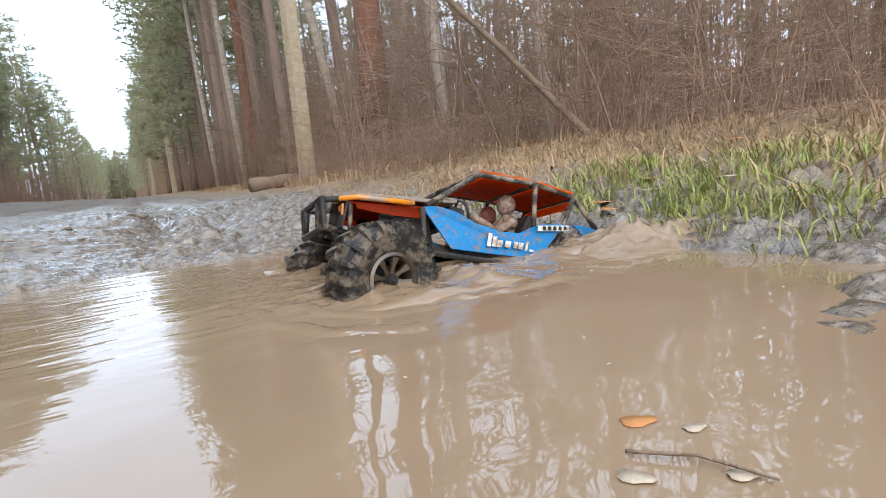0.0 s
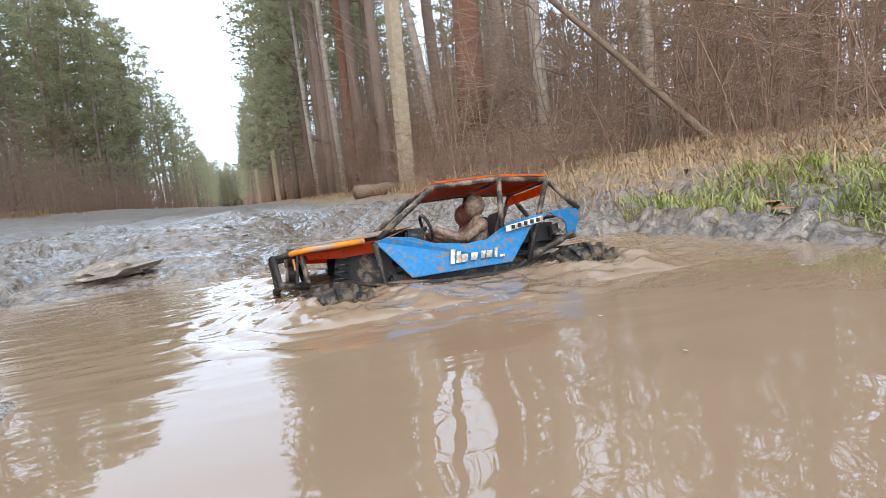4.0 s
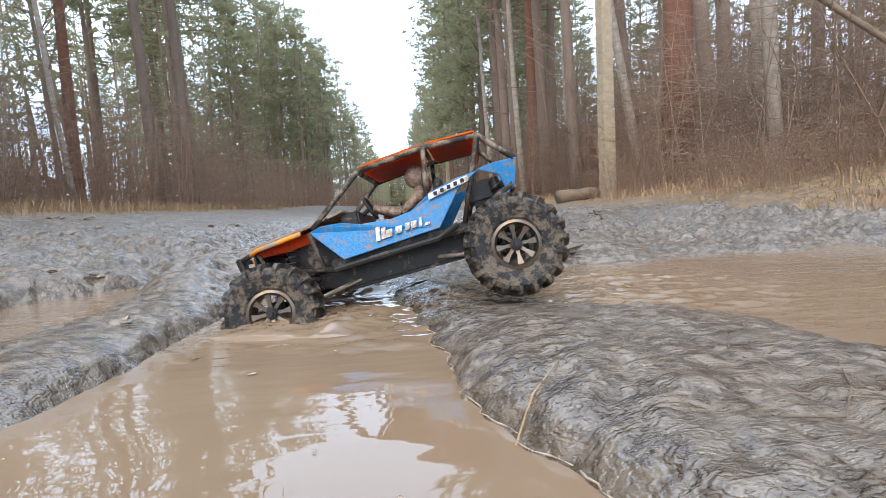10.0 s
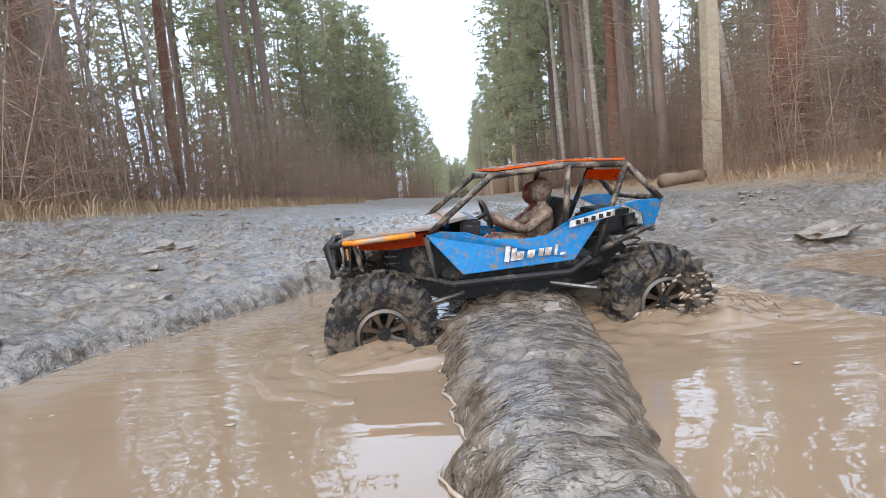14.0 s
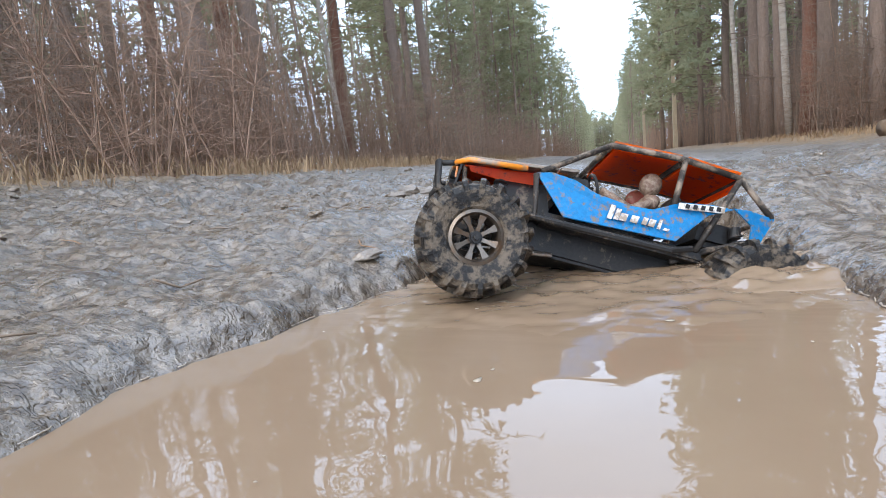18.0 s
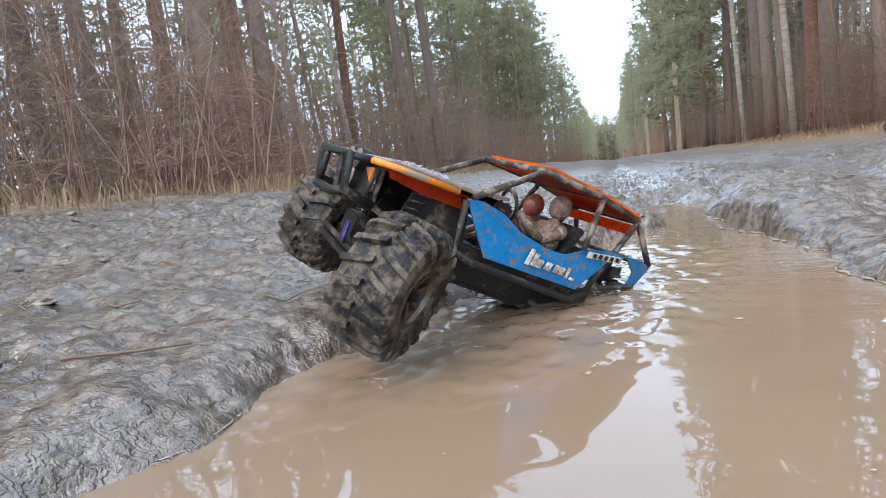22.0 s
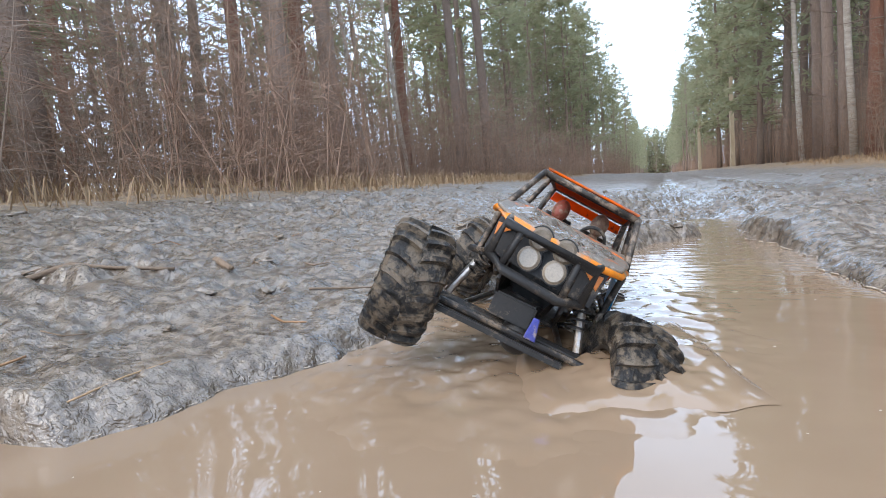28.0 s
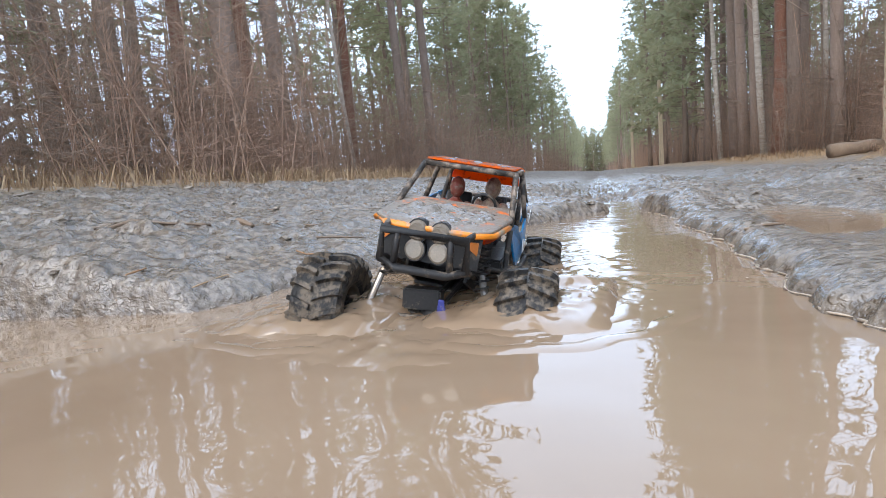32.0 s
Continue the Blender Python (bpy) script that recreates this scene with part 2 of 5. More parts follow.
R1L_Y = (-0.15, -0.07, 0.02, 0.1, 0.3, 0.43, 0.55, 0.8)
R1L_X = (-0.39, -0.40, -0.43, -0.45, -0.47, -0.49, -0.53, -0.6)
R1R_Y = (-3, -0.2, 0.02, 0.13, 0.21, 0.28, 0.39, 0.5, 0.7)
R1R_X = (0.02, -0.03, -0.05, -0.06, -0.08, -0.11, -0.19, -0.33, -0.44)
RB_Y = (-3, -0.1, 0.15, 0.3, 0.48, 0.63, 0.85)
RB_X = (0.86, 0.87, 0.86, 0.84, 0.83, 0.75, 0.63)
END_X = (-0.5, -0.37, -0.24, -0.1, 0.02, 0.15, 0.27, 0.63, 0.8)
END_Y = (0.66, 0.72, 0.78, 0.83, 0.81, 0.88, 0.86, 0.84, 0.6)


def height(x, y):
    """Height of the ground over the standing water."""
    wob = 0.03 * fbm(x, y, 6, 4, 1) + 0.035 * fbm(x, y, 22, 3, 2)
    rut_c = np.minimum.reduce([x - along(y, LEFT_Y, LEFT_X), along(y, MID_Y, MID_X) - x, 1.5 - y, y + 3])
    rut_b = np.minimum.reduce([x - along(y, (0.0, 0.2, 0.6), (-0.825, -0.8, -0.775)), along(y, R1L_Y, R1L_X) - x, along(x, (-0.9, -0.7, -0.6), (0.66, 0.71, 0.84)) - y, y + 0.16])
    rut_a = np.minimum.reduce([x - along(y, R1R_Y, R1R_X), along(y, RB_Y, RB_X) - x, along(x, END_X, END_Y) - y, y + 3])
    d = np.maximum.reduce([rut_a, rut_b, rut_c]) + wob
    ridge = smooth01((x + 0.62) / 0.08) * smooth01((0.35 - x) / 0.3)
    left = smooth01((-1.25 - x) / 0.25)
    narrow = smooth01((x + 1.15) / 0.1) * smooth01((-0.7 - x) / 0.1) * smooth01((0.75 - y) / 0.2)
    top = 0.08 - 0.042 * narrow - 0.044 * ridge * smooth01((0.8 - y) / 0.25) - 0.05 * left * (1 - smooth01((-d - 0.02) / 0.45)) + left * (0.022 + 0.12 * smooth01((-1.75 - x) / 1.3) + 0.09 * smooth01((-2.6 - x) / 1.4))
    top = top - 0.022 * ridge * np.exp(-((y - 0.43) / 0.13) ** 2)  # ground down where the car goes over
    right = smooth01((x - 0.6) / 0.3)
    top = top - right * 0.045 + right * (0.05 * smooth01((x - 0.95) / 0.3) + 0.16 * smooth01((x - 1.1) / 1.6) * (1 - 0.6 * smooth01((y - 2.5) / 4)))
    far = smooth01((y - 0.75) / 0.7) * smooth01((x + 1.75) / 0.6) * smooth01((1.5 - x) / 0.8)
    ruts = 0.035 * np.cos(x * 8.0 + 1.2 * fbm(x, y, 0.7, 2, 3)) + 0.07 * fbm(x, y, 1.3, 3, 4)
    top = top * (1 - far) + far * (0.036 + ruts)
    slope = np.where(x < -1.2, 0.032, np.where(x < -0.75, 0.02, np.where(x < -0.3, 0.03, 0.06)))
    slope = slope * (1 + 5 * smooth01((y - 0.5) / 0.3) * smooth01((x + 0.95) / 0.2) * smooth01((1.0 - x) / 0.3))
    z = np.where(d > 0, -0.11 * (1 - np.exp(-np.maximum(d, 0) / 0.12)), top * (1 - np.exp(np.minimum(d, 0) / slope)))
    q = ((x - 0.75) / 0.14) ** 2 + ((y + 0.09) / 0.055) ** 2
    z = np.where(d > 0, np.maximum(z, 0.05 * np.exp(-q * 0.8) - 0.03), z)
    dry = np.maximum(smooth01((-d + 0.03) / 0.06), (d > 0) * 1.0 * np.exp(-q * 0.6))
    near = np.exp(-np.maximum(np.hypot(x + 0.6, y - 0.4) - 2.5, 0) / 3)
    wx, wy = x + 0.035 * fbm(x, y, 9, 3, 4), y + 0.04 * fbm(x, y, 8, 3, 6)

    def torn(f, k, p):
        return (2 * np.abs(value_noise(wx * f, wy * f * 0.85, k) - 0.5)) ** p

    def flakes(f, k, n):
        """Layers of torn mud with sharp lips."""
        v = (fbm(wx, wy * 1.25, f, 3, k) + 0.5) * n
        return (np.floor(v) + smooth01((v - np.floor(v) - 0.72) / 0.28)) / n - 0.5

    rough = 0.3 + 0.25 * smooth01((x - 0.7) / 0.15) + 0.8 * smooth01(0.5 + 5 * fbm(x, y, 2.2, 3, 0))
    lumps = 0.02 * fbm(x, y, 4, 2, 5) + 0.026 * flakes(10, 3, 6) + 0.017 * flakes(26, 6, 5)
    lumps = lumps + rough * (0.012 * (torn(11, 1, 0.8) - 0.5) + 0.013 * (torn(25, 2, 0.8) - 0.5) + 0.007 * (torn(52, 3, 0.8) - 0.5))
    lumps = lumps * (1 - 0.6 * narrow) * (1 - 0.45 * ridge) + 0.035 * smooth01((y - 0.7) / 0.6) * (torn(5, 6, 0.7) - 0.5)
    fold = fbm(wx * 0.6, wy * 1.6, 7, 3, 3)
    lumps = lumps - 0.013 * np.maximum(0, 1 - 14 * np.abs(fold)) * smooth01(4 * fbm(x, y, 4, 2, 5) + 0.4)
    z = z + dry * near * lumps * (0.7 + 0.8 * smooth01((np.hypot(x + 0.6, y) - 0.9) / 1.2))
    tread = np.sin((y + 0.25 * np.abs(x + 2.2)) * 95) * smooth01(1 - np.abs(x + 2.15) / 0.35) * smooth01((0.2 - y) / 0.4)
    z = z + 0.005 * tread * dry
    away = smooth01((np.hypot(x, y) - 4) / 8)
    z = z + away * 0.07 * (fbm(x, y, 1.1, 3, 2)) * np.exp(-np.hypot(x, y) / 40)
    return z + smooth01((np.hypot(x, y) - 6) / 20) * (0.25 * fbm(x, y, 0.15, 3, 2) + 0.1)


def spread(lo, hi, step, reach, grow):
    mid = list(np.arange(lo, hi + 1e-6, step))
    out, s = [], step
    v = hi
    while v < reach:
        s *= grow
        v += s
        out.append(v)
    low, s, v = [], step, lo
    while v > -reach:
        s *= grow
        v -= s
        low.append(v)
    return np.array(low[::-1] + mid + out)


def grid_mesh(name, xs, ys, zs, material):
    nx, ny = len(xs), len(ys)
    gx, gy = np.meshgrid(xs, ys, indexing="ij")
    co = np.stack([gx, gy, zs(gx, gy)], -1).reshape(-1, 3)
    i = (np.arange(nx - 1)[:, None] * ny + np.arange(ny - 1)).ravel()
    quads = np.stack([i, i + ny, i + ny + 1, i + 1], 1)
    me = bpy.data.meshes.new(name)
    me.vertices.add(len(co))
    me.vertices.foreach_set("co", co.ravel())
    me.loops.add(quads.size)
    me.loops.foreach_set("vertex_index", quads.ravel())
    me.polygons.add(len(quads))
    me.polygons.foreach_set("loop_start", np.arange(len(quads)) * 4)
    me.polygons.foreach_set("use_smooth", np.ones(len(quads), bool))
    me.update()
    me.materials.append(material)
    return new(name, me)


def ground_material():
    """Wet grey mud near the ruts, litter and dry grass towards the forest."""
    m = MUD.copy()
    m.name = "mud_and_litter"
    n, l = m.node_tree.nodes, m.node_tree.links
    b = n["Principled BSDF"]
    wet_col = b.inputs["Base Color"].links[0].from_socket
    wet_rough = b.inputs["Roughness"].links[0].from_socket
    geo = n.new("ShaderNodeNewGeometry")
    sep = n.new("ShaderNodeSeparateXYZ")
    l.new(geo.outputs["Position"], sep.inputs[0])

    def noise_at(s, d=6.0):
        t = n.new("ShaderNodeTexNoise")
        t.inputs["Scale"].default_value, t.inputs["Detail"].default_value = s, d
        l.new(geo.outputs["Position"], t.inputs["Vector"])
        return t.outputs[0]

    def math_node(op, a, c=0.0):
        t = n.new("ShaderNodeMath")
        t.operation = op
        for k, v in ((0, a), (1, c)):
            if isinstance(v, (int, float)):
                t.inputs[k].default_value = v
            else:
                l.new(v, t.inputs[k])
        return t.outputs[0]

    def rng(v, lo, hi):
        t = n.new("ShaderNodeMapRange")
        t.inputs[1].default_value, t.inputs[2].default_value = lo, hi
        l.new(v, t.inputs[0])
        return t.outputs[0]

    # Shade of small crevices painted into the mud colour as noise, with wet specks.
    shade_and_wet_specks = n.new("ShaderNodeMix")
    shade_and_wet_specks.data_type, shade_and_wet_specks.blend_type = "RGBA", "MULTIPLY"
    l.new(rng(noise_at(60, 6), 0.55, 0.42), shade_and_wet_specks.inputs[0])
    l.new(wet_col, shade_and_wet_specks.inputs[6])
    shade_and_wet_specks.inputs[7].default_value = (0.52, 0.48, 0.44, 1)
    damp_spots = n.new("ShaderNodeMix")
    damp_spots.data_type, damp_spots.blend_type = "RGBA", "MULTIPLY"
    l.new(rng(noise_at(11, 5), 0.6, 0.42), damp_spots.inputs[0])
    l.new(shade_and_wet_specks.outputs[2], damp_spots.inputs[6])
    damp_spots.inputs[7].default_value = (0.84, 0.82, 0.79, 1)
    bits = n.new("ShaderNodeMix")
    bits.data_type = "RGBA"
    l.new(math_node("MULTIPLY", rng(noise_at(210, 3), 0.64, 0.7), rng(noise_at(5, 3), 0.4, 0.6)), bits.inputs[0])
    l.new(damp_spots.outputs[2], bits.inputs[6])
    bits.inputs[7].default_value = (0.045, 0.034, 0.026, 1)
    wet_col = bits.outputs[2]
    b.inputs["Coat Roughness"].default_value = 0.2
    reach = n.new("ShaderNodeVectorMath")
    reach.operation = "LENGTH"
    l.new(geo.outputs["Position"], reach.inputs[0])
    l.new(math_node("MULTIPLY", rng(reach.outputs["Value"], 9, 2), math_node("MULTIPLY", rng(noise_at(6, 5), 0.42, 0.58), 0.55)), b.inputs["Coat Weight"])
    l.new(b.inputs["Normal"].links[0].from_socket, b.inputs["Coat Normal"])
    wob = math_node("MULTIPLY", math_node("SUBTRACT", noise_at(2.6), 0.5), 1.1)
    x = math_node("ADD", sep.outputs[0], wob)
    left, right = rng(x, -3.0, -3.9), rng(x, 1.0, 1.5)
    litter = math_node("MAXIMUM", left, right)
    lit = n.new("ShaderNodeValToRGB")
    lit.color_ramp.elements[0].position, lit.color_ramp.elements[0].color = 0.3, (0.11, 0.061, 0.033, 1)
    lit.color_ramp.elements[1].position, lit.color_ramp.elements[1].color = 0.72, (0.33, 0.21, 0.09, 1)
    l.new(noise_at(26, 8), lit.inputs[0])
    mix = n.new("ShaderNodeMix")
    mix.data_type = "RGBA"
    l.new(litter, mix.inputs[0])
    l.new(wet_col, mix.inputs[6])
    l.new(lit.outputs[0], mix.inputs[7])
    l.new(mix.outputs[2], b.inputs["Base Color"])
    rm = n.new("ShaderNodeMix")
    l.new(litter, rm.inputs[0])
    l.new(wet_rough, rm.inputs[2])
    rm.inputs[3].default_value = 0.9
    film = n.new("ShaderNodeMix")
    damp = math_node("ADD", sep.outputs[2], math_node("MULTIPLY", math_node("SUBTRACT", noise_at(15), 0.5), 0.06))
    l.new(rng(damp, 0.04, 0.008), film.inputs[0])
    dull = n.new("ShaderNodeMix")
    l.new(rng(reach.outputs["Value"], 3, 10), dull.inputs[0])
    l.new(rm.outputs[0], dull.inputs[2])
    dull.inputs[3].default_value = 0.8
    l.new(dull.outputs[0], film.inputs[2])
    film.inputs[3].default_value = 0.1
    l.new(film.outputs[0], b.inputs["Roughness"])
    # clods and wheel tracks further along the road
    clods_far = n.new("ShaderNodeBump")
    clods_far.inputs["Strength"].default_value, clods_far.inputs["Distance"].default_value = 1.0, 0.12
    l.new(math_node("MULTIPLY", noise_at(7, 6), rng(reach.outputs["Value"], 1.5, 5)), clods_far.inputs["Height"])
    # crisp lips of torn mud
    lie = n.new("ShaderNodeMapping")
    lie.inputs["Scale"].default_value = (0.75, 1.5, 1.2)
    l.new(geo.outputs["Position"], lie.inputs[0])
    sheets = n.new("ShaderNodeTexNoise")
    sheets.inputs["Scale"].default_value, sheets.inputs["Detail"].default_value = 24, 5
    l.new(lie.outputs[0], sheets.inputs["Vector"])
    steps = rng(sheets.outputs[0], 0.36, 0.385)
    for lip in (0.44, 0.5, 0.56, 0.63):
        steps = math_node("ADD", steps, rng(sheets.outputs[0], lip, lip + 0.022))
    lips = n.new("ShaderNodeBump")
    lips.inputs["Strength"].default_value, lips.inputs["Distance"].default_value = 0.6, 0.003
    l.new(math_node("MULTIPLY", steps, rng(reach.outputs["Value"], 7, 3)), lips.inputs["Height"])
    l.new(clods_far.outputs[0], lips.inputs["Normal"])
    fine = b.inputs["Normal"].links[0].from_node
    l.new(lips.outputs[0], fine.inputs["Normal"])
    return m


def water_material():
    m = bpy.data.materials.new("muddy_water")
    m.use_nodes = True
    n, l = m.node_tree.nodes, m.node_tree.links
    b = n["Principled BSDF"]
    b.inputs["Roughness"].default_value, b.inputs["IOR"].default_value = 0.01, 1.6
    tc = n.new("ShaderNodeNewGeometry")

    def noise_at(s, d, stretch):
        mp = n.new("ShaderNodeMapping")
        mp.inputs["Scale"].default_value = stretch
        l.new(tc.outputs["Position"], mp.inputs[0])
        t = n.new("ShaderNodeTexNoise")
        t.inputs["Scale"].default_value, t.inputs["Detail"].default_value = s, d
        l.new(mp.outputs[0], t.inputs["Vector"])
        return t.outputs[0]

    r = n.new("ShaderNodeValToRGB")
    r.color_ramp.elements[0].position, r.color_ramp.elements[0].color = 0.3, (0.231, 0.153, 0.096, 1)
    r.color_ramp.elements[1].position, r.color_ramp.elements[1].color = 0.7, (0.275, 0.188, 0.121, 1)
    l.new(noise_at(3.0, 5, (1, 1, 1)), r.inputs[0])
    l.new(r.outputs[0], b.inputs["Base Color"])
    # still close by, choppy where the wheels have been churning
    sep = n.new("ShaderNodeSeparateXYZ")
    l.new(tc.outputs["Position"], sep.inputs[0])
    stir = n.new("ShaderNodeMapRange")
    stir.inputs[1].default_value, stir.inputs[2].default_value, stir.inputs[4].default_value = 0.0, 0.4, 1.5
    l.new(sep.outputs[1], stir.inputs[0])
    chop = n.new("ShaderNodeMath")
    chop.operation = "MULTIPLY"
    l.new(noise_at(20, 2.5, (0.55, 1.7, 1)), chop.inputs[0])
    l.new(stir.outputs[0], chop.inputs[1])
    total = n.new("ShaderNodeMath")
    l.new(noise_at(7, 2.0, (0.8, 1.5, 1)), total.inputs[0])
    l.new(chop.outputs[0], total.inputs[1])
    bp = n.new("ShaderNodeBump")
    bp.inputs["Strength"].default_value, bp.inputs["Distance"].default_value = 0.6, 0.0028
    l.new(total.outputs[0], bp.inputs["Height"])
    l.new(bp.outputs[0], b.inputs["Normal"])
    return m


def ground_at(x, y):
    """Heights of the ground's sheet under many places."""
    x, y = np.asarray(x, float), np.asarray(y, float)
    i = np.clip(np.searchsorted(GX, x) - 1, 0, len(GX) - 2)
    j = np.clip(np.searchsorted(GY, y) - 1, 0, len(GY) - 2)
    u, v = (x - GX[i]) / (GX[i + 1] - GX[i]), (y - GY[j]) / (GY[j + 1] - GY[j])
    return (GZ[i, j] * (1 - u) + GZ[i + 1, j] * u) * (1 - v) + (GZ[i, j + 1] * (1 - u) + GZ[i + 1, j + 1] * u) * v


def ground_z(x, y):
    return float(ground_at(x, y))


WATER = water_material()
GX, GY = spread(-2.45, 1.25, 0.0052, 420, 1.045), spread(-0.7, 1.35, 0.0052, 420, 1.035)
GZ = height(*np.meshgrid(GX, GY, indexing="ij"))
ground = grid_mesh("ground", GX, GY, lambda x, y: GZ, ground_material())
tagged(ground, "churned wet grey mud road with ridges between flooded ruts", "ground", kind="structure")
water = grid_mesh("water", np.linspace(-3.6, 1.1, 330), np.linspace(-3, 1.62, 300),
                  lambda x, y: 0.0022 * fbm(x, y * 1.4, 5, 3, 3) + 0.0012 * fbm(x, y, 16, 2, 5), WATER)
tagged(water, "opaque brown muddy water standing in the ruts", "water", kind="structure")


# ---- forest ----
def tube_verts(points, radii, sides, verts, faces, cap=True):
    """A tapered tube along points, appended to lists."""
    start = len(verts)
    points = [Vector(p) for p in points]
    ref = Vector((0.31, 0.95, 0.05))
    for i, p in enumerate(points):
        t = (points[min(i + 1, len(points) - 1)] - points[max(i - 1, 0)]).normalized()
        u = t.cross(ref).normalized() if abs(t.dot(ref)) < 0.95 else t.cross(Vector((1, 0, 0))).normalized()
        v = t.cross(u)
        for k in range(sides):
            a = 2 * math.pi * k / sides
            verts.append(tuple(p + radii[i] * (math.cos(a) * u + math.sin(a) * v)))
    for i in range(len(points) - 1):
        for k in range(sides):
            a, b = start + i * sides + k, start + i * sides + (k + 1) % sides
            faces.append((a, b, b + sides, a + sides))
    if cap:
        faces.append(tuple(range(start + sides - 1, start - 1, -1)))
        faces.append(tuple(range(len(verts) - sides, len(verts))))


def stem_path(rng, base, top, bend, n=6):
    base, top = Vector(base), Vector(top)
    off = Vector((rng.uniform(-1, 1), rng.uniform(-1, 1), 0)) * bend
    return [base.lerp(top, i / n) + off * math.sin(math.pi * i / n) + Vector((rng.uniform(-1, 1), rng.uniform(-1, 1), 0)) * bend * 0.12 for i in range(n + 1)]


def tuft(rng, c, size, verts, faces, n=6):
    for _ in range(n):
        d = Vector((rng.gauss(0, 1), rng.gauss(0, 1), rng.gauss(0, 0.6))).normalized()
        s = d.cross(Vector((rng.gauss(0, 1), rng.gauss(0, 1), rng.gauss(0, 1)))).normalized()
        k = len(verts)
        b = c + d * size * rng.uniform(-0.2, 0.35)
        w = size * rng.uniform(0.1, 0.2)
        verts += [tuple(b - s * w), tuple(b + s * w), tuple(b + d * size * rng.uniform(0.5, 1.0))]
        faces.append((k, k + 1, k + 2))


def make_pine(seed, h, r, low, spreadw, bark, dense, label):
    """A pine: tapered trunk with limbs, and a crown of needle tufts from the height low * h up."""
    rng = random.Random(seed)
    tree = tagged(new("pine_tree"), label, "tree", "pines along the road")
    v, f = [], []
    path = stem_path(rng, (0, 0, -0.3), (rng.uniform(-0.4, 0.4), rng.uniform(-0.4, 0.4), h), 0.12, 10)
    tube_verts(path, [r * (1.25 if i == 0 else 1 - 0.085 * i) for i in range(11)], 10, v, f)
    nv, nf = [], []
    for i in range(dense):
        t = low + (1 - low) * (i + rng.random()) / dense
        p = path[min(int(t * 10), 9)].lerp(path[min(int(t * 10) + 1, 10)], t * 10 % 1)
        u = (t - low) / (1 - low)
        reach = spreadw * (0.35 + 0.65 * math.sin(math.pi * min(1, 0.25 + 0.78 * u))) * rng.uniform(0.55, 1.1)
        a = rng.uniform(0, 6.283)
        d = Vector((math.cos(a), math.sin(a), rng.uniform(-0.15, 0.35)))
        tube_verts([p, p + d * reach * 0.55, p + d * reach + Vector((0, 0, -0.1 * reach))], [r * 0.14, r * 0.09, r * 0.03], 3, v, f, False)
        for k in range(8):
            q = p + d * reach * rng.uniform(0.35, 1.05) + Vector((rng.gauss(0, 0.16), rng.gauss(0, 0.16), rng.gauss(0.05, 0.09))) * spreadw * 0.55
            tuft(rng, q, 0.26 + 0.05 * spreadw, nv, nf, 5)
    for k in range(14):  # dead stubs below the crown
        t = rng.uniform(0.1, low)
        p = path[int(t * 10)].lerp(path[int(t * 10) + 1], t * 10 % 1)
        a = rng.uniform(0, 6.283)
        d = Vector((math.cos(a), math.sin(a), rng.uniform(-0.2, 0.2))) * rng.uniform(0.3, 1.3)
        tube_verts([p, p + d], [0.018, 0.006], 3, v, f, False)
    for nm, vv, ff, mt, sm in (("trunk", v, f, bark, True), ("crown", nv, nf, NEEDLE, False)):
        ob = mesh_ob(nm, vv, ff, mt, sm)
        ob.parent = tree
    return tree


def make_birch(seed, h, r, label):
    rng = random.Random(seed)
    tree = tagged(new("birch_tree"), label, "tree", "birches among the pines")
    v, f, bv, bf = [], [], [], []
    path = stem_path(rng, (0, 0, -0.3), (rng.uniform(-0.7, 0.7), rng.uniform(-0.7, 0.7), h), 0.25, 10)
    tube_verts(path, [r * (1 - 0.08 * i) for i in range(11)], 9, v, f)
    for i in range(46):
        t = rng.uniform(0.25, 0.99)
        p = path[int(t * 10)].lerp(path[int(t * 10) + 1], t * 10 % 1)
        a = rng.uniform(0, 6.283)
        d = Vector((math.cos(a), math.sin(a), rng.uniform(0.5, 1.3))) * rng.uniform(0.5, 1.6)
        tube_verts([p, p + d * 0.5, p + d + Vector((0, 0, -0.15))], [0.016, 0.01, 0.004], 3, bv, bf, False)
        for k in range(4):
            q = p + d * rng.uniform(0.4, 1)
            tube_verts([q, q + Vector((rng.gauss(0, 0.3), rng.gauss(0, 0.3), rng.uniform(-0.3, 0.3)))], [0.006, 0.002], 3, bv, bf, False)
    for nm, vv, ff, mt in (("trunk", v, f, BIRCH), ("bare_crown", bv, bf, TWIG)):
        mesh_ob(nm, vv, ff, mt).parent = tree
    return tree


